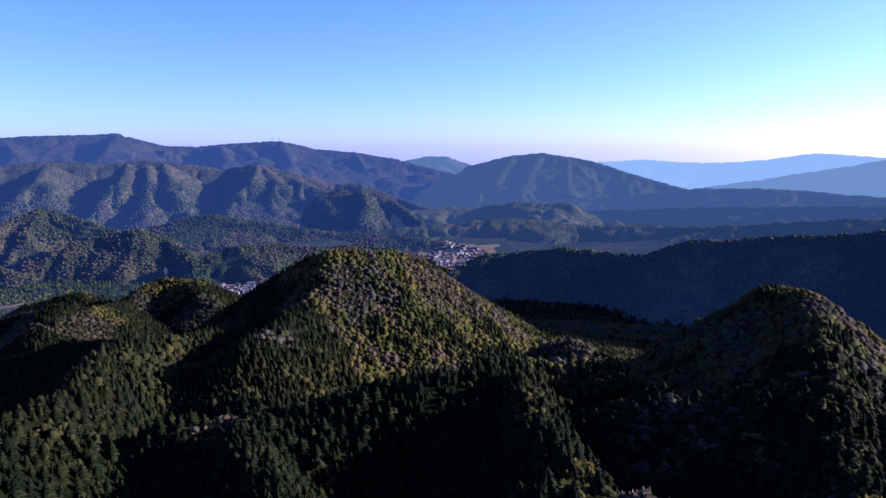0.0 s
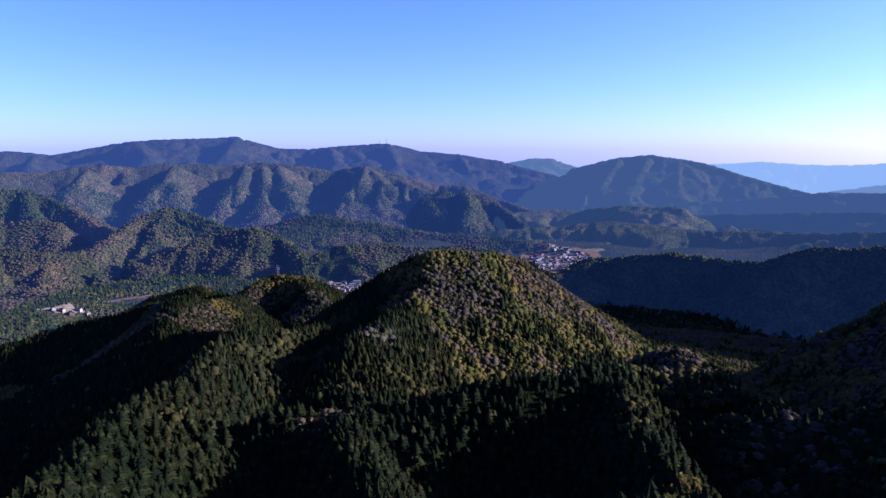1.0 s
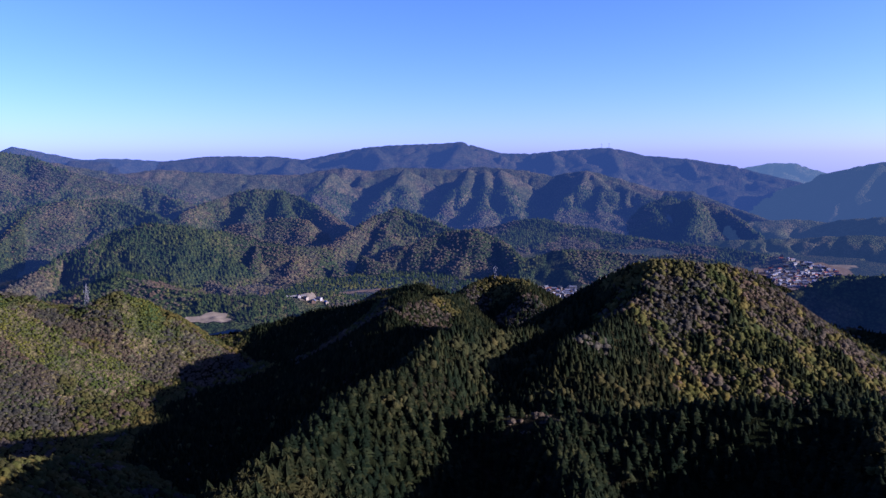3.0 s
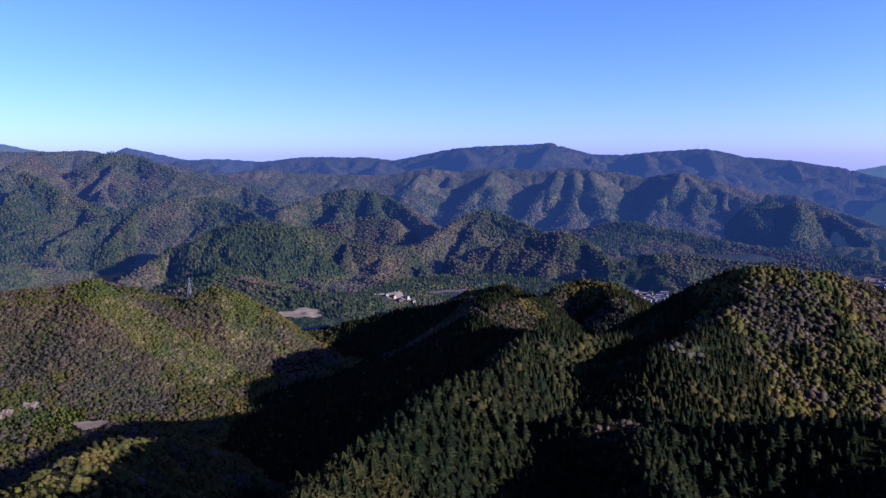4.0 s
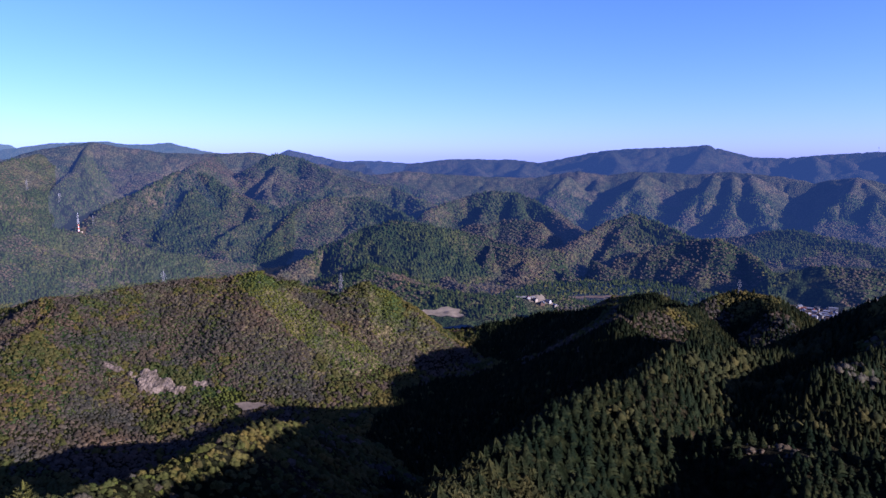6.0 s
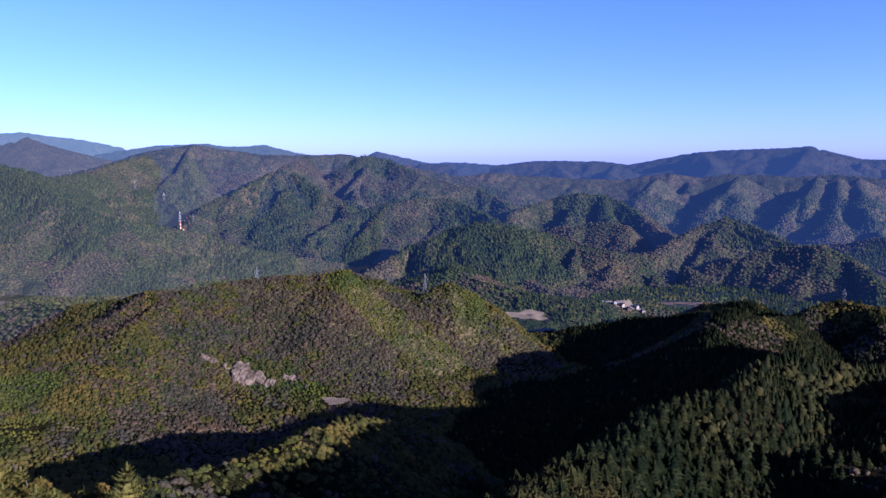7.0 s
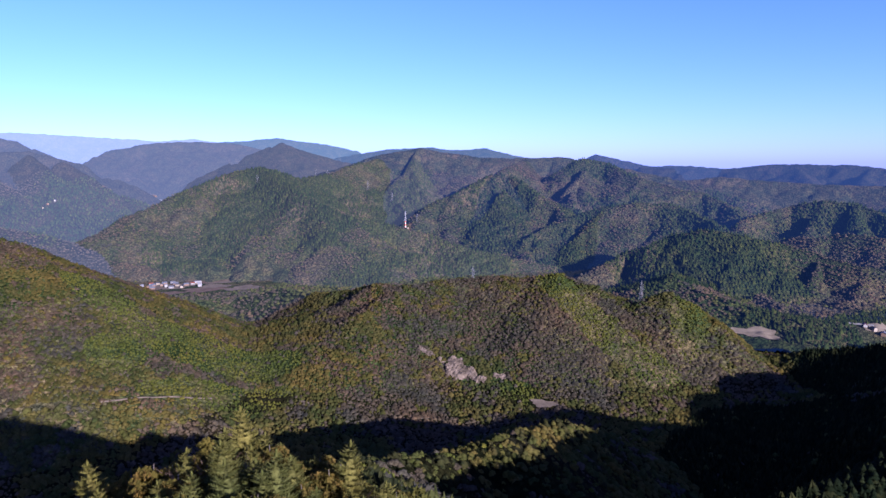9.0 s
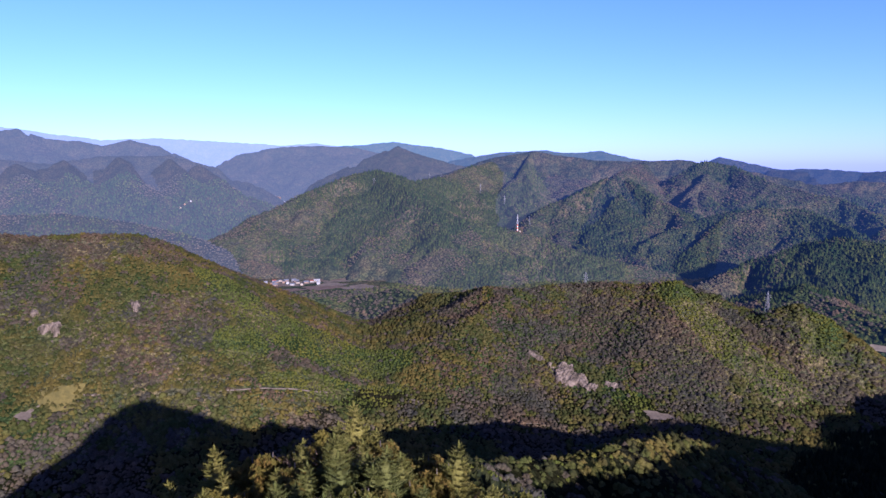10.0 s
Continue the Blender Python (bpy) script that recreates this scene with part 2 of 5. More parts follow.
ridge("village_back_hill", 0.65, [(-664, 1884, 49), (-580, 1940, 85), (-448, 2003, 86), (-321, 2027, 73), (-225, 2067, 81), (-125, 2075, 56)], True)
ridge("foot_hills", 0.25, [(-1264, 2613, 44), (-1116, 2679, 53), (-993, 2728, 84), (-898, 2760, 94), (-737, 2738, 74), (-552, 2712, 50), (-413, 2641, 39), (-155, 2560, 38), (22, 2497, 23)], True)
ridge("front_peak_east", 0.6, [(-2672, 1250, 326), (-2579, 1299, 284), (-2466, 1318, 237), (-2389, 1357, 203), (-2275, 1332, 156), (-2206, 1311, 128)], True)
ridge("front_peak_west", 0.6, [(-2672, 1250, 326), (-2689, 1194, 305), (-2636, 1098, 267), (-2599, 1015, 235), (-2615, 956, 213), (-2568, 877, 182)], True)
ridge("front_peak_face", 0.5, [(-2672, 1250, 326), (-2530, 1199, 250), (-2394, 1149, 178), (-2240, 1097, 95)], True)
ridge("front_peak_back", 0.55, [(-2672, 1250, 326), (-2720, 1310, 340), (-2860, 1420, 352), (-3120, 1600, 372)], True)
ridge("summit_spur", 0.6, [(-2726, 1677, 379), (-2624, 1625, 327), (-2539, 1506, 262), (-2416, 1454, 202), (-2330, 1422, 160)], True)
ridge("summit_shoulder", 0.5, [(-2726, 1677, 379), (-2670, 1764, 360), (-2547, 1763, 326), (-2438, 1783, 296), (-2387, 1844, 275), (-2313, 1888, 252), (-2264, 1953, 244), (-2161, 1955, 216), (-2039, 1933, 182)], True)
ridge("summit_gully_spur", 0.6, [(-2434, 1780, 297), (-2395, 1708, 260), (-2357, 1601, 208), (-2329, 1542, 179)], True)
ridge("lit_ridge_west", 0.6, [(-2147, 1554, 215), (-2214, 1478, 202), (-2257, 1389, 172), (-2251, 1296, 144), (-2222, 1175, 107), (-2201, 1076, 76)], True)
ridge("lit_ridge_east", 0.6, [(-2147, 1554, 215), (-2098, 1644, 213), (-2037, 1673, 199), (-1910, 1671, 174), (-1780, 1633, 147), (-1709, 1671, 131)], True)
ridge("lit_ridge_spur", 0.65, [(-2209, 1476, 202), (-2162, 1373, 146), (-2116, 1287, 97), (-2142, 1208, 55), (-2105, 1155, 23)], True)
ridge("lit_ridge_spur_two", 0.65, [(-2094, 1641, 214), (-2058, 1560, 169), (-2048, 1490, 134), (-2045, 1428, 103)], True)
ridge("front_wood_west", 0.6, [(-1606, 1474, 161), (-1663, 1431, 168), (-1735, 1378, 141), (-1715, 1297, 116), (-1771, 1255, 95), (-1729, 1146, 60), (-1725, 1070, 37)], True)
ridge("front_wood_east", 0.6, [(-1606, 1474, 161), (-1538, 1528, 143), (-1507, 1598, 131), (-1437, 1653, 113), (-1330, 1692, 90), (-1276, 1767, 82), (-1231, 1828, 67), (-1108, 1800, 42), (-1025, 1826, 24), (-932, 1794, 4)], True)
ridge("front_wood_spur", 0.65, [(-1433, 1649, 113), (-1376, 1570, 64), (-1346, 1497, 25), (-1334, 1435, 0)], True)
ridge("front_wood_spur_two", 0.65, [(-1327, 1688, 87), (-1280, 1628, 49), (-1246, 1558, 10), (-1230, 1512, 0)], True)
ridge("front_wood_spur_three", 0.65, [(-1273, 1763, 79), (-1200, 1722, 37), (-1151, 1680, 4), (-1123, 1655, 0)], True)
ridge("front_wood_spur_four", 0.65, [(-1576, 1492, 154), (-1522, 1441, 117), (-1478, 1375, 76), (-1436, 1314, 39), (-1399, 1268, 10)], True)
ridge("front_wood_spur_five", 0.65, [(-1519, 1560, 135), (-1462, 1512, 97), (-1417, 1430, 51), (-1370, 1358, 8)], True)
ridge("front_wood_spur_six", 0.65, [(-1711, 1294, 115), (-1655, 1291, 87), (-1585, 1254, 47), (-1520, 1221, 10)], True)
ridge("front_wood_toe", 0.3, [(-1481, 1191, 72), (-1354, 1124, 55), (-1240, 1133, 33), (-1189, 1159, 13)], True)
ridge("front_wood_toe_four", 0.25, [(-1320, 1071, 87), (-1226, 1089, 69), (-1145, 1132, 56), (-1059, 1172, 43), (-1028, 1265, 37), (-1004, 1359, 34)], True)
ridge("front_wood_toe_two", 0.3, [(-1366, 1377, 28), (-1291, 1367, 14), (-1239, 1401, 4)], True)
ridge("front_wood_toe_three", 0.3, [(-1256, 1544, 17), (-1211, 1541, 3), (-1167, 1562, 0)], True)
ridge("middle_wood", 0.6, [(-1806, 2074, 231), (-1881, 2025, 213), (-1901, 1906, 189), (-1879, 1795, 166)], True)
ridge("middle_wood_east", 0.6, [(-1806, 2074, 231), (-1734, 2145, 227), (-1648, 2149, 201), (-1533, 2110, 164), (-1408, 2049, 123), (-1333, 2005, 97)], True)
ridge("middle_wood_spur", 0.65, [(-1806, 2074, 231), (-1759, 2003, 188), (-1723, 1931, 148), (-1703, 1879, 120)], True)
ridge("middle_wood_spur_two", 0.65, [(-1723, 2131, 228), (-1654, 2058, 177), (-1587, 2001, 133), (-1549, 1967, 107)], True)
ridge("step_hill", 0.6, [(-1190, 2084, 180), (-1233, 2024, 156), (-1249, 1945, 130), (-1247, 1875, 108), (-1261, 1817, 89)], True)
ridge("step_hill_east", 0.6, [(-1190, 2084, 180), (-1126, 2106, 161), (-1056, 2095, 141), (-988, 2084, 121), (-921, 2072, 103)], True)
ridge("step_hill_spur", 0.6, [(-1190, 2084, 180), (-1168, 1970, 122), (-1160, 1874, 74)], True)
ridge("step_ridge", 0.6, [(-1478, 1954, 140), (-1551, 1927, 146), (-1607, 1908, 138), (-1635, 1857, 126), (-1707, 1829, 119)], True)
ridge("dark_hill_west", 0.65, [(-857, 1994, 130), (-958, 1978, 118), (-1021, 1906, 89), (-1095, 1860, 63)], True)
ridge("dark_hill_east", 0.65, [(-857, 1994, 130), (-799, 2015, 105), (-722, 1972, 69), (-666, 1896, 32), (-637, 1847, 8)], True)
ridge("range_spur_a", 0.5, [(-1976, 2828, 271), (-1950, 2697, 216), (-1912, 2591, 168), (-1820, 2519, 119)], True)
ridge("range_spur_c", 0.5, [(-1698, 3060, 285), (-1670, 2930, 229), (-1661, 2787, 168), (-1623, 2676, 119)], True)
ridge("range_spur_e", 0.5, [(-1417, 3222, 284), (-1376, 3043, 206), (-1380, 2878, 137), (-1375, 2736, 76)], True)
ridge("range_spur_f", 0.5, [(-1344, 3253, 287), (-1277, 3110, 220), (-1226, 2956, 152), (-1174, 2802, 84)], True)
ridge("range_spur_g", 0.5, [(-1275, 3292, 287), (-1190, 3127, 209), (-1094, 2971, 132), (-1020, 2872, 80)], True)
ridge("range_spur_i", 0.5, [(-866, 3391, 275), (-849, 3247, 215), (-880, 3116, 158), (-882, 2978, 100)], True)
ridge("range_spur_j", 0.5, [(-843, 3397, 271), (-758, 3298, 215), (-740, 3171, 161), (-726, 3051, 110)], True)
ridge("range_spur_k", 0.5, [(-747, 3399, 235), (-620, 3335, 192), (-544, 3281, 164), (-475, 3181, 127), (-421, 3093, 96)], True)
ridge("range_spur_l", 0.5, [(-642, 3339, 198), (-639, 3227, 151), (-634, 3116, 104)], True)
ridge("knoll_one", 0.6, [(-451, 3219, 175), (-520, 3157, 143), (-454, 3048, 99), (-396, 2939, 55)], True)
ridge("knoll_two", 0.6, [(-349, 3231, 164), (-218, 3229, 125), (-148, 3123, 87), (-69, 3001, 43)], True)
ridge("knoll_three", 0.6, [(-343, 3182, 167), (-304, 3037, 114), (-315, 2899, 66)], True)
ridge("east_peak_spur_a", 0.45, [(440, 4127, 306), (353, 3896, 202), (234, 3735, 118), (167, 3596, 54)], True)
ridge("east_peak_spur_b", 0.45, [(603, 4106, 316), (506, 3857, 204), (450, 3640, 110), (377, 3498, 42)], True)
ridge("east_peak_spur_c", 0.45, [(759, 4049, 294), (711, 3776, 177), (621, 3595, 92), (586, 3467, 36)], True)
ridge("east_peak_spur_d", 0.45, [(924, 3974, 228), (861, 3755, 132), (782, 3588, 54)], True)
ridge("far_range_spur_a", 0.4, [(-1811, 3988, 422), (-1778, 3770, 329), (-1686, 3592, 244)], True)
ridge("far_range_spur_b", 0.4, [(-1585, 4094, 352), (-1602, 3923, 281), (-1595, 3786, 223)], True)
ridge("far_range_spur_c", 0.4, [(-1291, 4206, 375), (-1210, 4033, 294), (-1206, 3856, 220)], True)
ridge("far_range_spur_d", 0.4, [(-945, 4318, 386), (-847, 4079, 277), (-686, 3987, 199)], True)
ridge("far_range_spur_e", 0.4, [(-509, 4421, 316), (-419, 4219, 224), (-276, 4099, 145)], True)
ridge("far_range_spur_f", 0.4, [(-2276, 3707, 408), (-2139, 3582, 330), (-2076, 3447, 267)], True)
ridge("far_range_spur_g", 0.4, [(-2956, 3191, 336), (-2833, 3133, 279), (-2771, 3014, 222)], True)
ridge("far_range_spur_h", 0.4, [(-2690, 3419, 336), (-2636, 3296, 279), (-2529, 3215, 222)], True)
ridge("relay_hill_west", 0.45, [(-2936, 287, 338), (-2944, 181, 316), (-2879, 74, 279), (-2788, -28, 238), (-2694, -111, 200), (-2633, -166, 175)], True)
ridge("relay_back", 0.5, [(-2936, 287, 338), (-2957, 373, 321), (-3004, 466, 285), (-3096, 583, 301), (-3219, 728, 340), (-3303, 888, 375)], True)
ridge("relay_hill_east", 0.5, [(-2936, 287, 338), (-2824, 333, 309), (-2637, 376, 262), (-2534, 403, 237), (-2367, 475, 193), (-2295, 540, 170), (-2296, 619, 157), (-2257, 698, 136), (-2207, 772, 115), (-2117, 837, 88), (-2095, 906, 70), (-2059, 988, 49), (-2045, 1079, 34), (-2010, 1139, 17)], True)
ridge("relay_spur_a", 0.5, [(-2896, 109, 287), (-2800, 38, 228), (-2650, -50, 141), (-2538, -99, 80), (-2439, -125, 29)], True)
ridge("relay_spur_b", 0.5, [(-2934, 252, 333), (-2751, 212, 240), (-2613, 137, 162), (-2465, 89, 84), (-2328, 63, 14)], True)
ridge("relay_spur_c", 0.5, [(-2818, 333, 304), (-2673, 315, 231), (-2529, 276, 156), (-2366, 238, 72), (-2242, 215, 9)], True)
ridge("relay_spur_d", 0.65, [(-2362, 474, 193), (-2274, 399, 136), (-2201, 340, 89), (-2105, 290, 35)], True)
ridge("relay_spur_e", 0.65, [(-2291, 578, 162), (-2187, 533, 105), (-2066, 486, 40)], True)
ridge("relay_spur_f", 0.65, [(-2252, 697, 135), (-2160, 669, 86), (-2056, 619, 29)], True)
ridge("cone_shoulder", 0.55, [(-3324, 1096, 417), (-3357, 990, 389), (-3316, 863, 356), (-3191, 695, 304), (-3076, 566, 261)], True)
ridge("cone_shoulder_face", 0.55, [(-3305, 1089, 417), (-3121, 1002, 335), (-2940, 984, 262), (-2797, 980, 205)], True)
ridge("cone_shoulder_spur", 0.55, [(-3352, 988, 384), (-3215, 921, 308), (-3103, 862, 245), (-3012, 890, 197)], True)
ridge("west_wall_a", 0.5, [(-3400, -832, 394), (-3224, -748, 313), (-3016, -725, 225), (-2853, -650, 149)], True)
ridge("west_wall_b", 0.5, [(-3320, -1043, 383), (-3124, -944, 292), (-2928, -931, 209), (-2747, -935, 133)], True)
ridge("west_wall_c", 0.5, [(-3444, -622, 387), (-3290, -526, 311), (-3104, -477, 230), (-2946, -434, 161)], True)
ridge("west_wall_d", 0.5, [(-3237, -1193, 368), (-3036, -1085, 272), (-2809, -1048, 175)], True)
ridge("west_wall_e", 0.5, [(-3464, -501, 359), (-3315, -372, 290), (-3191, -288, 237), (-3149, -178, 196)], True)


# Ranges far beyond the rest: haze painted in as stronger emission.
HAZE_GLOW = {"far_range": 0.041, "spur_range": 0.024, "range_spur": 0.022, "relay": 0.014, "cone": 0.030, "cone_shoulder": 0.021, "east_peak": 0.040, "far_east": 0.130, "east_second": 0.080, "blue_far": 0.080, "snow_range": 0.190, "blue_far_two": 0.058, "small_peak": 0.058, "far_left_range": 0.050, "cone_back": 0.052, "cone_peak": 0.036}
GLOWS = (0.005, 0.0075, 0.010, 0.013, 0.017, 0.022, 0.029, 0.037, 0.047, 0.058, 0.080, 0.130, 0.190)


def haze_glow_step(name, pts):
    """Step of GLOWS for a range: its painted haze glow grows with distance."""
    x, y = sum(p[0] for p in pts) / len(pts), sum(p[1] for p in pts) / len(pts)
    known = [HAZE_GLOW[k] for k in HAZE_GLOW if name.startswith(k)]
    glow = known[-1] if known else (0.043 * (math.hypot(x, y) / 4400) ** 2 * {"north": 0.8, "east": 1.15, "west": 1.6}[haze_tint_of(name)])
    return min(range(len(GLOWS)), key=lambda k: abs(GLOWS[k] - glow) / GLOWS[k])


def haze_tint_of(name):
    return "west" if name.startswith(("west_near", "west_low", "west_dark", "west_wall", "relay", "cone", "snow")) else "east" if name.startswith(("east", "far_east", "small", "blue")) else "north"


def one_ridge(x, y, k):
    """Height of ridge k over the points; a near one with its spurs and gullies, a far one plain, with the way from its crest."""
    name, slope, pts = RIDGES[k]
    away = math.hypot(pts[0][0], pts[0][1])
    round_off = 12.0 if away > 800 else 8.0
    best = np.full(x.shape, -1e9)
    run, dist = np.zeros(x.shape), np.zeros(x.shape)
    s0 = 0.0
    for (ax, ay, az), (bx, by, bz) in zip(pts, pts[1:]):
        dx, dy = bx - ax, by - ay
        length = math.hypot(dx, dy) + 1e-6
        along = ((x - ax) * dx + (y - ay) * dy) / length ** 2
        t = np.clip(along, 0, 1)
        d = np.hypot(x - ax - t * dx, y - ay - t * dy)
        h = az + t * (bz - az) - slope * (np.sqrt(d * d + round_off ** 2) - round_off)
        take = h > best
        best, run, dist = np.where(take, h, best), np.where(take, s0 + np.clip(along, -9 if s0 == 0 else 0, 9 if (bx, by, bz) == pts[-1] else 1) * length, run), np.where(take, d, dist)
        s0 += length
    if name not in FAR:
        warp = 70 * (fbm(run / 90.0, dist / 90.0 + 3 * k, 2, k + 200) - 0.5)
        g = 1 - np.abs(2 * fbm((run + warp) / 128.0 + dist / 900.0, dist / 1300.0 + 7 * k, 3, k) - 1) * 2.6
        return best - np.clip(g, 0, 1) * np.minimum(np.clip(dist - 10, 0, None) * 0.42, 6.0 if away > 900 else 24.0)
    return best, dist


# x, y, radius of the level valley ground
FLATS = [(-532, 1785, 230), (58, 2365, 350), (-2214, 24, 256), (-2137, -112, 230), (-985, 1510, 175), (-1108, 1276, 150), (513, 2430, 350)]


def terrain(x, y):
    x, y = np.asarray(x, float), np.asarray(y, float)
    r = np.hypot(x, y)
    soft = 6.5
    flat = np.zeros(x.shape)
    for fx, fy, fr in FLATS:
        flat = np.maximum(flat, np.exp(-(((x - fx) ** 2 + (y - fy) ** 2) / fr ** 2) ** 2))
    hills = 1 - np.abs(2 * fbm(x / 400.0, y / 400.0, 4, 60) - 1) * 1.6
    low = 34 * np.clip(hills, 0, 1) * np.clip((r - 1800) / 800, 0, 1) * (1 - flat)
    total = np.exp(low / soft)  # the valley floor
    for k, (name, slope, pts) in enumerate(RIDGES):
        if name in FAR:
            continue
        xs, ys, top = [p[0] for p in pts], [p[1] for p in pts], max(p[2] for p in pts)
        m = (top + 40) / slope
        near = (x > min(xs) - m) & (x < max(xs) + m) & (y > min(ys) - m) & (y < max(ys) + m)
        if near.any():
            total[near] += np.exp(np.clip(one_ridge(x[near], y[near], k), -60, 600) / soft)
    h = soft * np.log(total) - soft * 0.69
    rough = np.clip(h / 40.0, 0, 1)
    h = h + rough * (fbm(x / 60.0, y / 60.0, 3, 91) - 0.5) * np.clip(r / 140.0, 0.5, 16.0)
    return h


def mesh_from(name, verts, faces, mats, index=None, smooth=True):
    me = bpy.data.meshes.new(name)
    nv, nf, side = len(verts), len(faces), faces.shape[1]
    me.vertices.add(nv)
    me.vertices.foreach_set("co", np.ascontiguousarray(verts, np.float32).ravel())
    me.loops.add(nf * side)
    me.loops.foreach_set("vertex_index", np.ascontiguousarray(faces, np.int32).ravel())
    me.polygons.add(nf)
    me.polygons.foreach_set("loop_start", np.arange(0, nf * side, side, dtype=np.int32))
    for mat in mats:
        me.materials.append(mat)
    if index is not None:
        me.polygons.foreach_set("material_index", np.ascontiguousarray(index, np.int32))
    me.polygons.foreach_set("use_smooth", np.full(nf, smooth))
    me.update(calc_edges=True)
    return me


def add_haze_glow(m, glow, air="north"):
    """Paints haze into the emission of far woods: deep blue in the north, paler towards the sun, greyer in the west."""
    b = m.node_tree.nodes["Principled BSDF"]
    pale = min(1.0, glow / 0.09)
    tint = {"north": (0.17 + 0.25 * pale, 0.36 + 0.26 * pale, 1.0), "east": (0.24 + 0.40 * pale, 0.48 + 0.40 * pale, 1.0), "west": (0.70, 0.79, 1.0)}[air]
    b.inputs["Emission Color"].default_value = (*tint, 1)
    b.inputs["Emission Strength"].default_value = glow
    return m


# Far woods with a haze glow painted into their material.
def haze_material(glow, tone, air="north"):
    return add_haze_glow(forest_floor("distant_woods_haze_glow", tone, min(0.65, glow * 25)), glow, air)


def build_ground():
    az = np.radians(np.concatenate([np.arange(-42, 122, 0.5), np.arange(122, 318, 2.0)]))
    rr = np.concatenate([[0.0], np.geomspace(1, 190, 44, endpoint=False), np.geomspace(190, 1700, 170, endpoint=False), np.geomspace(1700, 5000, 40)])
    a, r = np.meshgrid(az, rr)
    x, y = -np.sin(a) * r, np.cos(a) * r
    z = terrain(x.ravel(), y.ravel()).reshape(x.shape)
    canopy = np.clip((r - 2100) / 400, 0, 1) * np.clip(z / 15.0, 0, 1)
    z = z + canopy * 10 * (fbm(x / 20, y / 20, 2, 5) - 0.5)
    verts = np.stack([x, y, z], -1).reshape(-1, 3)
    n, m = len(rr), len(az)
    i, j = np.meshgrid(np.arange(n - 1), np.arange(m), indexing="ij")
    jn = (j + 1) % m
    faces = np.stack([i * m + j, i * m + jn, (i + 1) * m + jn, (i + 1) * m + j], -1).reshape(-1, 4)[:, ::-1]
    # Most ground beyond 1480 m gets a material with haze in its emission.
    far = (np.hypot(verts[faces[:, 0], 0], verts[faces[:, 0], 1]) > 1480).astype(np.int32)
    far += (far > 0) & (verts[faces[:, 0], 0] > -500) & (np.hypot(verts[faces[:, 0], 0], verts[faces[:, 0], 1]) > 2330)
    far[(far == 1) & (verts[faces[:, 0], 0] < -1400)] = 3
    far[(far == 1) & (verts[faces[:, 0], 0] > -350)] = 0
    # lighter floor on raised western slopes only; the shaded valley keeps the darkened one
    far[(far == 0) & (verts[faces[:, 0], 0] < -640) & (verts[faces[:, 0], 2] > 22)] = 4
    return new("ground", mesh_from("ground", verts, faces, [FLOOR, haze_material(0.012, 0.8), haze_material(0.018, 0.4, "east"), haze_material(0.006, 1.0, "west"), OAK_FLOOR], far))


ground = tagged(build_ground(), "wooded mountain land with ridges, spurs and valleys", "ground", kind="structure")


def far_land(x, y):
    """Height of the far ranges, with branching gullies down their flanks, and which range it is."""
    z, away, flat, which = np.full(x.shape, -50.0), np.zeros(x.shape), np.ones(x.shape), np.zeros(x.shape, int)
    for k, (name, slope, pts) in enumerate(RIDGES):
        if name in FAR:
            m = max(p[2] for p in pts) / slope + 60
            near = np.where((x > min(p[0] for p in pts) - m) & (x < max(p[0] for p in pts) + m) & (y > min(p[1] for p in pts) - m) & (y < max(p[1] for p in pts) + m))[0]
            if len(near):
                h, d = one_ridge(x[near], y[near], k)
                higher = h > z[near]
                won = near[higher]
                z[won], away[won], flat[won], which[won] = h[higher], d[higher], 0.35 if slope < 0.3 else 1.0, k
    bend_x, bend_y = 120 * (fbm(x / 210.0, y / 210.0, 2, 401) - 0.5), 120 * (fbm(x / 210.0, y / 210.0, 2, 402) - 0.5)
    big = np.clip(np.abs(2 * fbm((x + bend_x) / 230.0, (y + bend_y) / 230.0, 2, 403) - 1) * 2.6, 0, 1)
    small = np.clip(np.abs(2 * fbm((x + bend_x) / 85.0, (y + bend_y) / 85.0, 2, 404) - 1) * 2.4, 0, 1)
    cut = (1 - big) * np.minimum(np.clip(away - 12, 0, None) * 0.40, 36.0) + (1 - small) * np.minimum(np.clip(away - 6, 0, None) * 0.25, 13.0)
    return z - flat * cut + 9.0 * (fbm(x / 140.0, y / 140.0, 2, 77) - 0.5) + 9.0 * (fbm(x / 22.0, y / 22.0, 2, 5) - 0.5), which


HAZE_STEP = [haze_glow_step(name, pts) for name, slope, pts in RIDGES]
FAR_WOODS = {}


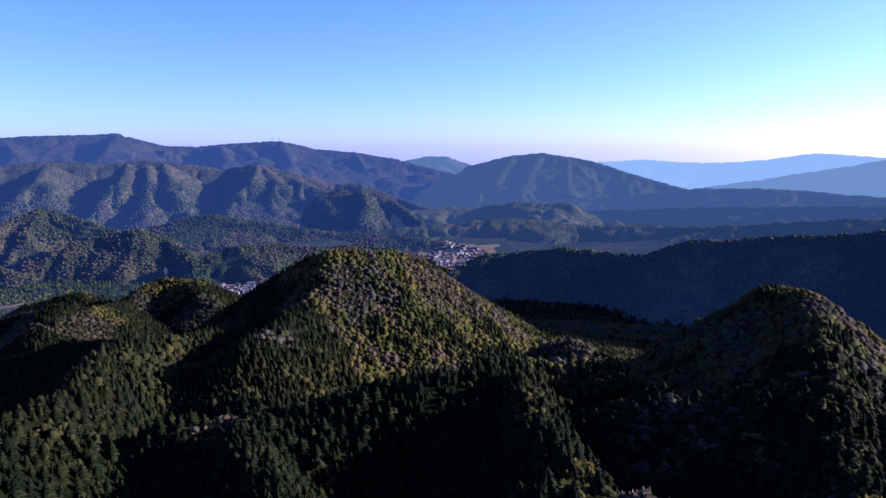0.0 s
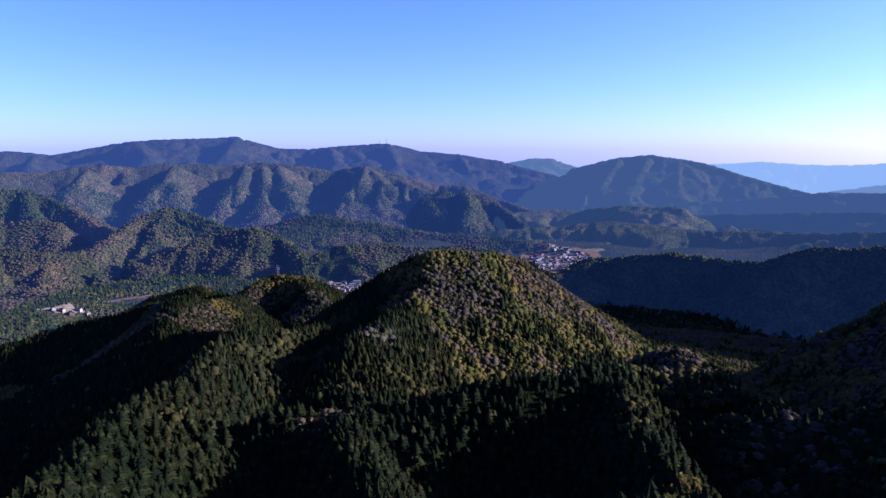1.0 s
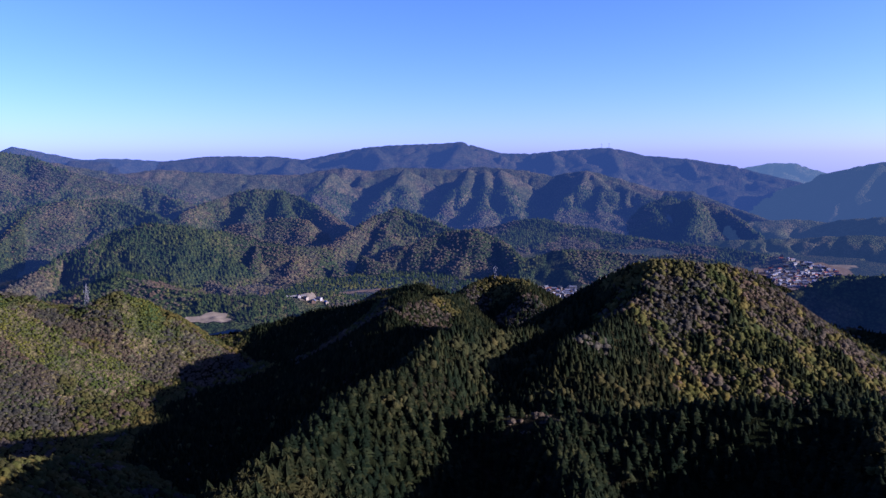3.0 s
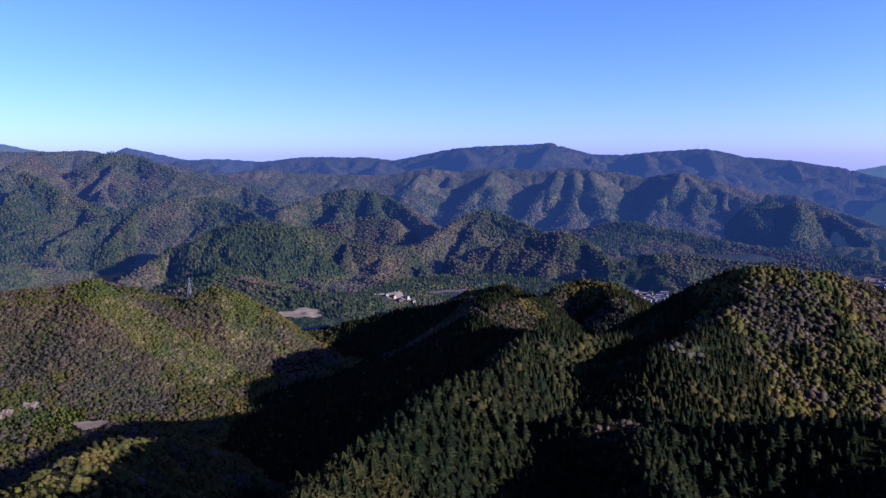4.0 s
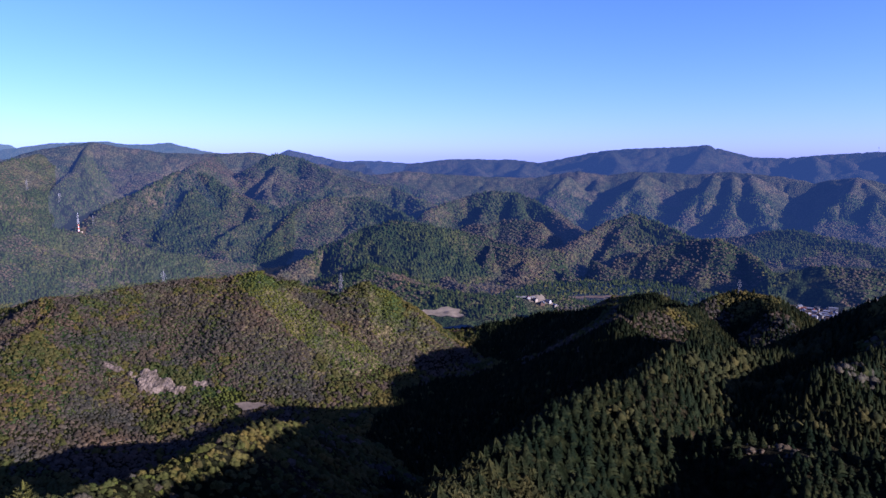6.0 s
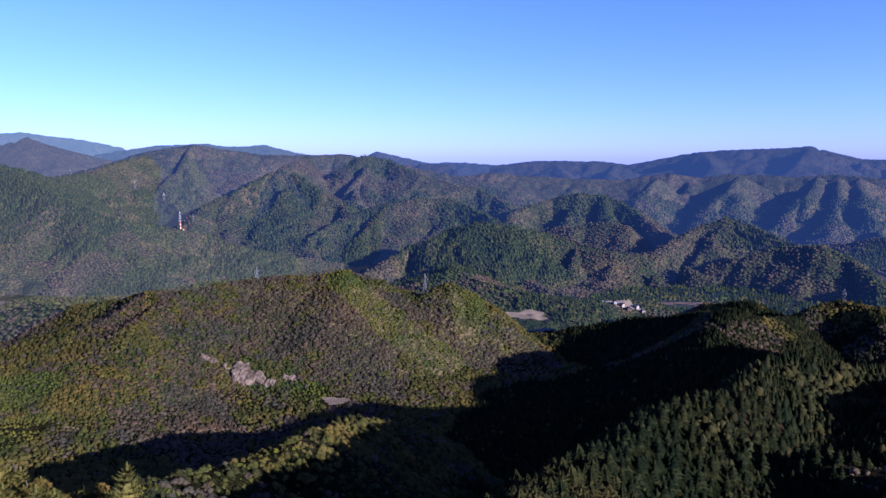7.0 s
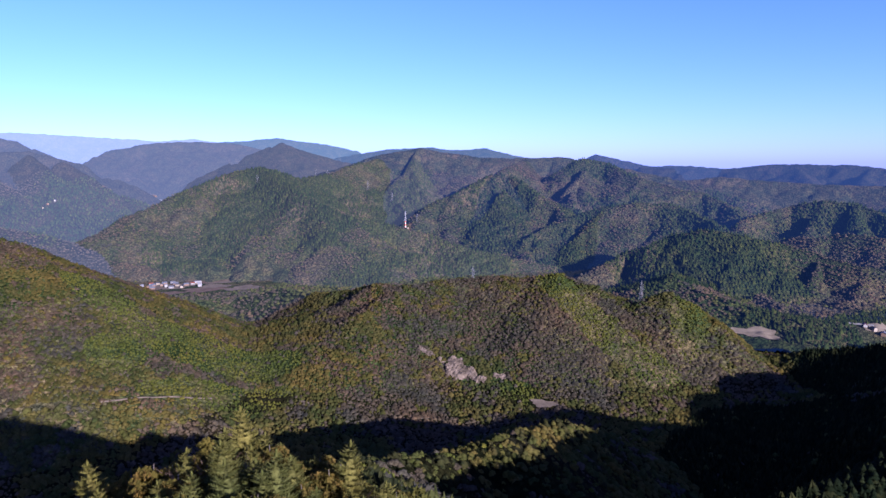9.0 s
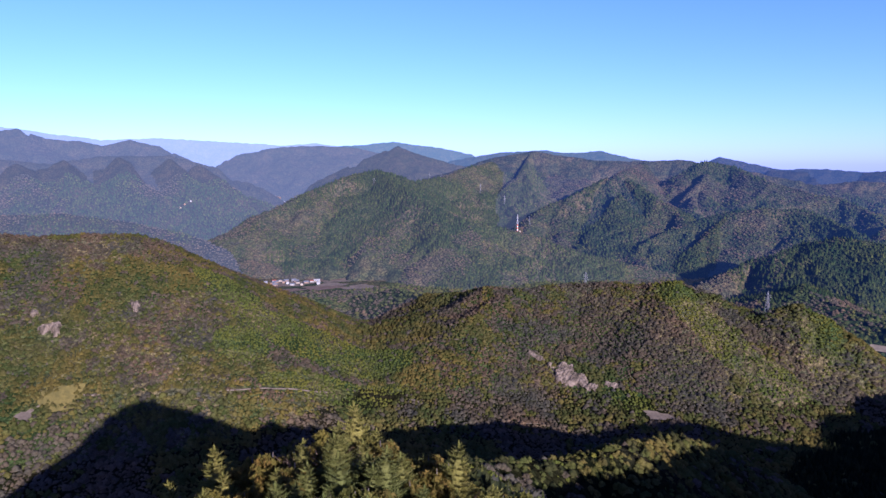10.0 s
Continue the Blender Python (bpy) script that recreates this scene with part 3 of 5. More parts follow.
def build_ranges():
    """One height field of all the far ranges, each range an object of its own."""
    a, r = np.meshgrid(np.radians(np.arange(-37, 115, 0.14)), np.geomspace(1440, 4985, 280))
    x, y = -np.sin(a) * r, np.cos(a) * r
    z, which = far_land(x.ravel(), y.ravel())
    n, m = x.shape
    verts = np.stack([x.ravel(), y.ravel(), z], -1)
    i, j = np.meshgrid(np.arange(n - 1), np.arange(m - 1), indexing="ij")
    faces = np.stack([i * m + j, i * m + j + 1, (i + 1) * m + j + 1, (i + 1) * m + j], -1).reshape(-1, 4)[:, ::-1]
    faces = faces[(z[faces] > -12).any(1)]
    families = {}
    for k, (name, slope, pts) in enumerate(RIDGES):
        if name in FAR:
            families.setdefault("_".join(name.split("_")[:2]), []).append(k)
    for members in families.values():
        own = faces[np.isin(which[faces[:, 0]], members)]
        if not len(own):
            continue
        used, own = np.unique(own, return_inverse=True)
        own = own.reshape(-1, 4)
        mats, slot = [], {}
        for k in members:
            key = (HAZE_STEP[k], haze_tint_of(RIDGES[k][0]))
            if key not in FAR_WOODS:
                # haze as emission, over a darker base where it is strongest
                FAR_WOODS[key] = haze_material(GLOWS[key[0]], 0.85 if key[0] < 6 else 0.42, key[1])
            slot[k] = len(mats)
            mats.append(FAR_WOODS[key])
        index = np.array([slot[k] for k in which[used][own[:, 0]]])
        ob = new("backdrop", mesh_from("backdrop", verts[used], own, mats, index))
        hazy = GLOWS[HAZE_STEP[members[0]]] > 0.025
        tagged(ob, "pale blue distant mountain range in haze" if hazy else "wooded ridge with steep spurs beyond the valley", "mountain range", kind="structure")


build_ranges()


# ---- woods ----
def ring_faces(rings, sides):
    f = []
    for k in range(rings - 1):
        for s in range(sides):
            a, b = k * sides + s, k * sides + (s + 1) % sides
            f += [(a, b, b + sides), (a, b + sides, a + sides)]
    top, last = rings * sides, (rings - 1) * sides
    for s in range(sides):
        f.append((last + s, last + (s + 1) % sides, top))
    return np.array(f)


def blob(rings, sides, seed, lump):
    """A lumpy crown of unit height and about unit width, open below."""
    rng = np.random.RandomState(seed)
    v = []
    for k in range(rings):
        t = (k + 1) / (rings + 1)
        w = 0.5 * math.sin(math.pi * t ** 0.75) ** 0.7
        for s in range(sides):
            a = 2 * math.pi * (s + 0.5 * (k % 2)) / sides
            q = w * (1 + lump * (rng.rand() - 0.5))
            v.append((q * math.cos(a), q * math.sin(a), t + lump * 0.18 * (rng.rand() - 0.5)))
    v.append((0.1 * (rng.rand() - 0.5), 0.1 * (rng.rand() - 0.5), 1.0))
    return np.array(v), ring_faces(rings, sides)


def cone(rings, sides, seed, lump):
    """A ragged conifer of unit height, open below."""
    rng = np.random.RandomState(seed)
    v = []
    for k in range(rings):
        t = 0.12 + 0.8 * k / rings
        w = 0.5 * (1 - t) ** 0.5 * (1.15 if k % 2 == 0 else 0.8)
        for s in range(sides):
            a = 2 * math.pi * (s + 0.5 * (k % 2)) / sides
            q = w * (1 + lump * (rng.rand() - 0.5))
            v.append((q * math.cos(a), q * math.sin(a), t - 0.03 * rng.rand()))
    v.append((0, 0, 1.0))
    return np.array(v), ring_faces(rings, sides)


def merged(pieces):
    vs, fs, base = [], [], 0
    for v, f in pieces:
        vs.append(v), fs.append(f + base)
        base += len(v)
    return np.concatenate(vs), np.concatenate(fs)


def tiered(tiers, points, seed):
    """A conifer of jagged, overlapping tiers of boughs."""
    rng = np.random.RandomState(seed)
    pieces = []
    for k in range(tiers):
        t = k / tiers
        w, z = 0.5 * (1 - t ** 1.7) ** 0.75 + 0.03, 0.08 + 0.8 * t
        v = [(0.03 * (rng.rand() - 0.5), 0.03 * (rng.rand() - 0.5), min(1.0, z + 0.9 / tiers + 0.1))]
        for s in range(points * 2):
            a = math.pi * (s + 0.6 * rng.rand()) / points + k
            q = w * (1.0 + 0.25 * rng.rand() if s % 2 == 0 else 0.62)
            v.append((q * math.cos(a), q * math.sin(a), z + (0.02 * rng.rand() if s % 2 == 0 else 0.05)))
        n = points * 2
        pieces.append((np.array(v), np.array([(0, 1 + s, 1 + (s + 1) % n) for s in range(n)])))
    return merged(pieces)


def clumpy(count, seed, tufts=0):
    """A broad crown of several overlapping lumps, with sprays of leaves standing out of them."""
    rng = np.random.RandomState(seed)
    pieces = []
    for k in range(count):
        v, f = blob(2, 5, seed * 31 + k, 1.1)
        a, q = rng.rand() * 6.28, 0.30 * math.sqrt(rng.rand())
        size = (0.42 + 0.22 * rng.rand()) * (8.0 / max(8, count)) ** 0.45
        pieces.append((v * size + np.array([q * math.cos(a), q * math.sin(a), (0.9 - size) * (1 - 1.1 * q) * (0.5 + 0.5 * rng.rand())]), f))
    bare = np.concatenate([v for v, f in pieces])
    for k in range(tufts):
        c, d = bare[rng.randint(len(bare))], rng.randn(2, 3) * 0.075
        pieces.append((np.array([c + d[0], c + d[1], c - d[0] - d[1] + np.array([0, 0, 0.05])]), np.array([(0, 1, 2)])))
    return merged(pieces)


def join_trees(protos, which, pos, width, height, rng):
    """One array of vertices and faces for trees of several shapes, and the tree that each face belongs to."""
    vs, fs, ms, base = [], [], [], 0
    for p, (pv, pf) in enumerate(protos):
        sel = which == p
        n = int(sel.sum())
        if not n:
            continue
        a = rng.rand(n) * 2 * math.pi
        c, s = np.cos(a)[:, None], np.sin(a)[:, None]
        w, h = width[sel][:, None], height[sel][:, None]
        x, y = pv[None, :, 0], pv[None, :, 1]
        v = np.stack([(x * c - y * s) * w, (x * s + y * c) * w, pv[None, :, 2] * h], -1) + pos[sel][:, None, :]
        f = pf[None] + (base + np.arange(n) * len(pv))[:, None, None]
        vs.append(v.reshape(-1, 3)), fs.append(f.reshape(-1, 3))
        base += n * len(pv)
        ms.append(np.repeat(np.where(sel)[0], len(pf)))
    return np.concatenate(vs), np.concatenate(fs), np.concatenate(ms)


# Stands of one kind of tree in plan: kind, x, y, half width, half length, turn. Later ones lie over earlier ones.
# Dark cedars added here to paint in the valley's shadow.
PAINTED_SHADE_STANDS = [(0, -600, 740, 190, 230, 10), (0, -780, 1070, 130, 150, 0)]
BARE_STANDS = [
    (3, -1087, 532, 110, 85, 40), (3, -960, 590, 60, 55, 30), (3, -900, 750, 60, 45, 40), (3, -987, 742, 50, 26, 40),
    (3, -1089, -190, 60, 75, 20), (3, -1130, -400, 70, 60, 0), (3, -1251, -251, 40, 40, 0), (3, -988, -228, 40, 45, 0),
]
PLANTATIONS = [
    (2, -1125, 20, 150, 62, 82), (2, -1200, -130, 75, 42, 50), (2, -1060, -100, 40, 45, 50), (2, -1010, 35, 110, 34, 100),
    (2, -1020, 655, 165, 36, 6), (2, -905, 690, 60, 34, 20), (2, -950, 805, 70, 30, 140), (2, -916, 466, 34, 24, 30),
]
EASTERN_STANDS = [
    (4, -150, 905, 60, 45, 0), (3, -100, 850, 60, 40, 20), (3, 20, 960, 80, 60, 0), (3, 115, 693, 40, 60, 0), (3, -168, 505, 24, 18, 0),
    (3, -175, 690, 24, 20, 0), (3, -500, 940, 55, 60, 0), (4, -505, 1000, 50, 40, 0), (3, -380, 1135, 60, 50, 0), (3, 180, 480, 50, 40, 30),
    (4, -480, 1225, 70, 50, 0), (3, -520, 1170, 50, 40, 0),
]
STANDS = PAINTED_SHADE_STANDS + BARE_STANDS + PLANTATIONS + EASTERN_STANDS
# Ground kept free of trees: x, y, half width, half length, turn.
CLEARINGS = [
    (-998, 402, 38, 15, 32), (-1060, 364, 13, 7, 32), (-962, 452, 11, 14, 66), (-1046, -359, 13, 18, 109), (-1102, -258, 6, 12, 104), (-1082, -391, 5, 12, 110),
    (-545, 1800, 62, 140, 16.6), (75, 2330, 125, 285, -1.5), (-2155, 20, 270, 140, 90), (-980, 1300, 40, 42, 40), (-1058, 1062, 52, 42, 45),
    (-818, 1837, 28, 30, 24), (-879, 486, 22, 12, 61), (-930, -311, 15, 13, 108), (-905, -345, 11, 9, 108), (-1036, 767, 7, 7, 0),
    (-990, 1555, 88, 44, 42), (-530, 1790, 70, 110, 16), (-2331, 280, 8, 6, 0),
]


# The valley road in plan.
ROAD = [(-860, -430), (-900, -371), (-940, -303), (-936, -204), (-965, -100), (-998, 8), (-1024, 84), (-1005, 143), (-955, 192), (-912, 248), (-912, 317), (-890, 400), (-879, 486)]


def off_line(x, y, line):
    best = np.full(x.shape, 1e9)
    for (ax, ay), (bx, by) in zip(line, line[1:]):
        dx, dy = bx - ax, by - ay
        t = np.clip(((x - ax) * dx + (y - ay) * dy) / (dx * dx + dy * dy), 0, 1)
        best = np.minimum(best, np.hypot(x - ax - t * dx, y - ay - t * dy))
    return best


def inside(x, y, cx, cy, ru, rv, turn):
    c, s = math.cos(radians(turn)), math.sin(radians(turn))
    return (((x - cx) * c + (y - cy) * s) / ru) ** 2 + ((-(x - cx) * s + (y - cy) * c) / rv) ** 2


def species(x, y, rng):
    """0 cedar, 1 dark broadleaf, 2 young plantation, 3 bare winter trees, 4 olive oak, 5 evergreen oak, in stands with clear edges."""
    n, r = len(x), np.hypot(x, y)
    p = fbm(x / 140.0, y / 140.0, 3, 300) + 0.05 * (rng.rand(n) - 0.5)
    q = fbm(x / 75.0 + 50, y / 75.0, 3, 310) + 0.06 * (rng.rand(n) - 0.5)
    u = np.clip((fbm(x / 24.0, y / 24.0, 2, 320) - 0.5) * 1.7 + 0.5 + 0.45 * (rng.rand(n) - 0.5), 0, 0.999)
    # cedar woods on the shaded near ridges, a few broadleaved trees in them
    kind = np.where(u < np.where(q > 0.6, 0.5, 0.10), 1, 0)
    # winter oaks and evergreens on the slopes towards the sun
    mixed = np.where(u < 0.32, 3, np.where(u < 0.60, 4, np.where(u < 0.84, 5, 0)))
    eastern = (x + np.where(r > 700, 165 + 0.12 * (y - 900), -60) + 260 * (q - 0.5)) > 0
    kind = np.where(eastern & (p > 0.40), mixed, kind)
    # oak woods on the western hills
    west = (-x * 0.9 - y * 0.25 - 300 + 240 * (q - 0.5) > 0) & ((r < 1500) | (x < -1200))
    evergreen = np.where(u < 0.55, 4, np.where(u < 0.85, 5, 3))
    between = np.where(u < 0.50, 3, np.where(u < 0.80, 4, 5))
    bare = np.where(u < 0.82, 3, np.where(u < 0.92, 4, 5))
    kind = np.where(west, np.where(p < 0.45, evergreen, np.where(p < 0.54, between, bare)), kind)
    west |= (off_line(x, y, SPUR) < 110) & (r < 560)
    kind = np.where(west & (r < 740), np.where(u < 0.30, 4, np.where(u < 0.62, 5, np.where(u < 0.74, 1, np.where(u < 0.86, 2, 3)))), kind)
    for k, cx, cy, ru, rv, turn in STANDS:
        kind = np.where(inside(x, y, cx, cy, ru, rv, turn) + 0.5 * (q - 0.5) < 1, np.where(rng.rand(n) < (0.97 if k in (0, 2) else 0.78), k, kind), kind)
    return kind


def scatter(r0, r1, gap, seed):
    rng = np.random.RandomState(seed)
    n = int(r1 * 2 / gap)
    gx, gy = np.meshgrid(np.arange(n) * gap - r1, np.arange(n) * gap - r1)
    x = (gx + (rng.rand(n, n) - 0.5) * gap * 0.9).ravel()
    y = (gy + (rng.rand(n, n) - 0.5) * gap * 0.9).ravel()
    r, a = np.hypot(x, y), np.degrees(np.arctan2(-x, y))
    keep = (r >= r0) & (r < r1) & (a > -38) & (a < 116)
    x, y = x[keep], y[keep]
    for clear in CLEARINGS:
        out = inside(x, y, *clear) > 1
        x, y = x[out], y[out]
    out = off_line(x, y, ROAD) > 4.0 * (fbm(x / 60.0, y / 60.0, 2, 33) > 0.56)
    return x[out], y[out], rng


WIDTHS, HEIGHTS = np.array([7.6, 8.6, 5.4, 8.4, 8.6, 8.8]), np.array([12.5, 10.5, 6.8, 7.4, 8.2, 8.6])


def forest(label, x, y, rng, cones, blobs, grow=1.0, sink=3.0, mats=(CEDAR, BROAD, YOUNG, BARE, OAK, HOLM), smooth=True):
    n, z = len(x), terrain(x, y)
    kind = species(x, y, rng)
    size = 0.6 + 0.9 * rng.rand(n) ** 2.0
    width = WIDTHS[kind] * grow * size
    height = HEIGHTS[kind] * (0.5 + 0.5 * size) * (0.85 + 0.3 * rng.rand(n)) * (0.5 + 0.5 * grow)
    which = np.where(kind == 0, rng.randint(0, len(cones), n), len(cones) + rng.randint(0, len(blobs), n))
    v, f, owner = join_trees(cones + blobs, which, np.stack([x, y, z - sink], -1), width, height, rng)
    return tagged(new("forest", mesh_from("forest", v, f, mats, kind[owner], smooth)), label, "forest", kind="stuff")


# The crest of the spur under the camera, and the trees that stand nearest along it.
SPUR = [p[:2] for name, s, pts in RIDGES if name == "west_spur" for p in pts]


near_x, near_y, near_rng = scatter(80, 620, 6.9, 1)
infill_x, infill_y, infill_rng = scatter(80, 340, 5.6, 11)
on_spur = off_line(infill_x, infill_y, SPUR) < 70
near_x, near_y = np.append(near_x, infill_x[on_spur]), np.append(near_y, infill_y[on_spur])
order = np.argsort(np.hypot(near_x, near_y) + 400 * (off_line(near_x, near_y, SPUR) > 46))
SINGLE = order[:300]  # trees built one by one
rest = order[300:]
close = np.hypot(near_x[rest], near_y[rest])
mid = rest[close < 400]
back = rest[close >= 400]
TIERS, CLUMPS = [tiered(6, 6, s) for s in range(6)], [clumpy(8, s, 70) for s in range(6)]
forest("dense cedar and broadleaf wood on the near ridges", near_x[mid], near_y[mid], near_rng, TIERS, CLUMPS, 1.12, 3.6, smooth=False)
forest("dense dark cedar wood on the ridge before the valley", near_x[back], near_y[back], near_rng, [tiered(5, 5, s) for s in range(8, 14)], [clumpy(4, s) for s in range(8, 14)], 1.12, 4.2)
forest("mixed evergreen and bare winter wood on the middle hills", *scatter(620, 960, 4.7, 2), [cone(2, 5, s, 0.6) for s in range(6)], [blob(2, 5, s, 0.9) for s in range(10, 20)], 0.95, 4.6)
forest("sunlit mixed wood on the hill over the river", *scatter(960, 1480, 4.3, 3), [cone(1, 5, s, 0.7) for s in range(8)], [blob(1, 5, s, 0.9) for s in range(10, 22)], 0.84, 3.6)


# Far leaves in sets of three, with growing haze glow in their emission.
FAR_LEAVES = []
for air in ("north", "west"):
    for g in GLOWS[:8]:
        FAR_LEAVES += [add_haze_glow(leaf_material("distant_conifers_haze_glow", (0.013, 0.022, 0.006), (0.021, 0.031, 0.007), (0.033, 0.043, 0.010), 0.7, 0.15), g * 1.2, air),
                       add_haze_glow(leaf_material("distant_evergreens_haze_glow", (0.034, 0.042, 0.010), (0.046, 0.052, 0.012), (0.060, 0.062, 0.016), 0.7, 0.15), g * 1.2, air),
                       add_haze_glow(leaf_material("distant_bare_woods_haze_glow", (0.046, 0.038, 0.023), (0.058, 0.047, 0.029), (0.072, 0.058, 0.037), 0.7, 0.15), g * 1.2, air)]


def far_forest(label, r0, r1, gap, seed):
    """Trees one by one on the slopes of the far ranges that face the valley."""
    x, y, rng = scatter(r0, r1, gap, seed)
    (z, which), r = far_land(x, y), np.hypot(x, y)
    behind, beyond = far_land(x * (1 + 14 / r), y * (1 + 14 / r))[0], far_land(x * (1 + 45 / r), y * (1 + 45 / r))[0]
    names = [crest[0] for crest in RIDGES]
    hazed = np.array([n.startswith("east") for n in names])[which]
    rim = np.array([n == "big_dark_ridge" for n in names])[which]
    keep = (z > 3) & (z > terrain(x, y)) & (behind - z > -3) & ~hazed & (~rim | (beyond < z))
    x, y, z, which, rim = x[keep], y[keep], z[keep], which[keep], rim[keep]
    n = len(x)
    p = fbm(x / 210.0, y / 210.0, 4, 330) + 0.12 * (rng.rand(n) - 0.5)
    kind = np.where(p < 0.49, 0, np.where(p < 0.55, 1, 2))
    kind = np.where(rim & (kind == 0), 1, kind)
    size = 0.7 + 0.6 * rng.rand(n)
    width, height = np.array([8.0, 9.5, 9.0])[kind] * size, np.array([12.0, 9.0, 8.5])[kind] * size
    # which set of haze-glow leaves each range takes
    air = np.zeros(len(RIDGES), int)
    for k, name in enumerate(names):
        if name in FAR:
            air[k] = 8 * (haze_tint_of(name) == "west") + min(7, HAZE_STEP[k])
    cones, blobs = [cone(1, 4, s, 0.7) for s in range(5)], [blob(1, 4, s, 0.9) for s in range(10, 15)]
    v, f, owner = join_trees(cones + blobs, np.where(kind == 0, 0, 5) + rng.randint(0, 5, n), np.stack([x, y, z - 3.5], -1), width, height, rng)
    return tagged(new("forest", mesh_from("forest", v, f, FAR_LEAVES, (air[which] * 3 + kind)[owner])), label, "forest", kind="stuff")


far_forest("mixed conifers and bare trees on the ridges beyond the valley", 1480, 2450, 9.0, 7)
far_forest("hazy mixed wood on the mountain slopes", 2450, 3350, 10.4, 8)
valley_x, valley_y, valley_rng = scatter(1480, 2350, 10.5, 4)
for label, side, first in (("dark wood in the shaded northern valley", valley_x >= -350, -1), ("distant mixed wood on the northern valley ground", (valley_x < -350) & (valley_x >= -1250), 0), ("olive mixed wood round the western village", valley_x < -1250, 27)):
    # west of -350 the leaves carry the painted haze glow
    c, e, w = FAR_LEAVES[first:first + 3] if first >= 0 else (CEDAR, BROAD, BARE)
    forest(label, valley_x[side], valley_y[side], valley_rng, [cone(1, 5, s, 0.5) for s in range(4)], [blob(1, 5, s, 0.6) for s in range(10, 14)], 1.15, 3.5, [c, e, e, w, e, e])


def part(name, verts, faces, mat, parent, label="", smooth=True):
    ob = new(name, mesh_from(name, np.asarray(verts, float), np.asarray(faces), [mat], smooth=smooth))
    ob.parent = parent
    if label:
        ob["label"] = label
    return ob


def tube(points, radii, sides=5):
    v, f = [], []
    for k, (p, r) in enumerate(zip(points, radii)):
        for s in range(sides):
            a = 2 * math.pi * s / sides
            v.append((p[0] + r * math.cos(a), p[1] + r * math.sin(a), p[2]))
    for k in range(len(points) - 1):
        for s in range(sides):
            a, b = k * sides + s, k * sides + (s + 1) % sides
            f += [(a, b, b + sides), (a, b + sides, a + sides)]
    return np.array(v, float), np.array(f)


def frond(rng, length, width, droop):
    """A feathered bough along +x: a bent spine with needle sprays to both sides, above and below."""
    v, f, n = [], [], 7
    for k in range(n + 1):
        t = k / n
        v.append((length * t, 0, length * (0.10 * t - droop * t * t + 0.30 * t ** 3)))
    for k in range(n):
        t = (k + 0.6) / n
        w = width * math.sin(math.pi * min(0.98, 0.2 + 0.75 * t)) * (0.6 + 0.8 * rng.rand())
        for turn in (-1.25, -0.45, 0.45, 1.25):
            base = len(v)
            v.append((length * (t + 0.13), w * math.sin(turn), v[k + 1][2] + w * math.cos(turn) * 0.9))
            f.append((k, k + 1, base))
    return np.array(v), np.array(f)


def placed(v, spin, shift):
    c, s = math.cos(spin), math.sin(spin)
    return np.stack([v[:, 0] * c - v[:, 1] * s, v[:, 0] * s + v[:, 1] * c, v[:, 2]], -1) + np.asarray(shift)


def conifer_crown(seed, height, reach, levels, around):
    rng = np.random.RandomState(seed)
    pieces = []
    for k in range(levels):
        t = k / levels
        z = height * (0.16 + 0.80 * t)
        size = reach * (1 - t ** 1.35) ** 0.8 + 0.45
        for s in range(around if t < 0.7 else max(4, around - 2)):
            length = size * (0.75 + 0.45 * rng.rand())
            v, f = frond(rng, length, 0.22 * length + 0.16, 0.16 - 0.25 * t)
            pieces.append((placed(v, 2 * math.pi * (s + 0.7 * rng.rand()) / around + k * 1.9, (0, 0, z + 0.3 * rng.rand())), f))
    v, f = cone(5, 7, seed, 0.6)
    pieces.append((v * np.array([reach * 1.15, reach * 1.15, height * 0.9]), f))
    v, f = cone(3, 6, seed, 0.5)
    pieces.append((v * np.array([0.5, 0.5, height * 0.10]) + np.array([0, 0, height * 0.92]), f))
    return merged(pieces)


def leafy_crown(seed, height, reach, clumps, sprays):
    rng = np.random.RandomState(seed)
    pieces = []
    for k in range(clumps):
        a, q = rng.rand() * 6.28, reach * 0.75 * math.sqrt(rng.rand())
        centre = np.array([q * math.cos(a), q * math.sin(a), height * (0.45 + 0.42 * rng.rand() * (1.15 - q / reach))])
        size = reach * (0.30 + 0.16 * rng.rand())
        out = rng.randn(sprays, 3)
        out /= np.linalg.norm(out, axis=1)[:, None]
        out[:, 2] = np.abs(out[:, 2]) * 0.9 - 0.1
        for o in out:
            c = centre + o * size * np.array([1, 1, 0.75])
            e1, e2 = rng.randn(3), rng.randn(3)
            e1 /= np.linalg.norm(e1)
            e2 -= e1 * e1.dot(e2)
            e2 /= np.linalg.norm(e2)
            w = 0.22 + 0.22 * rng.rand()
            pieces.append((np.array([c - e1 * w * 1.4, c + e2 * w, c + e1 * w * 1.4, c - e2 * w * 0.8]) + 0.0, np.array([(0, 1, 2), (0, 2, 3)])))
    return merged(pieces)


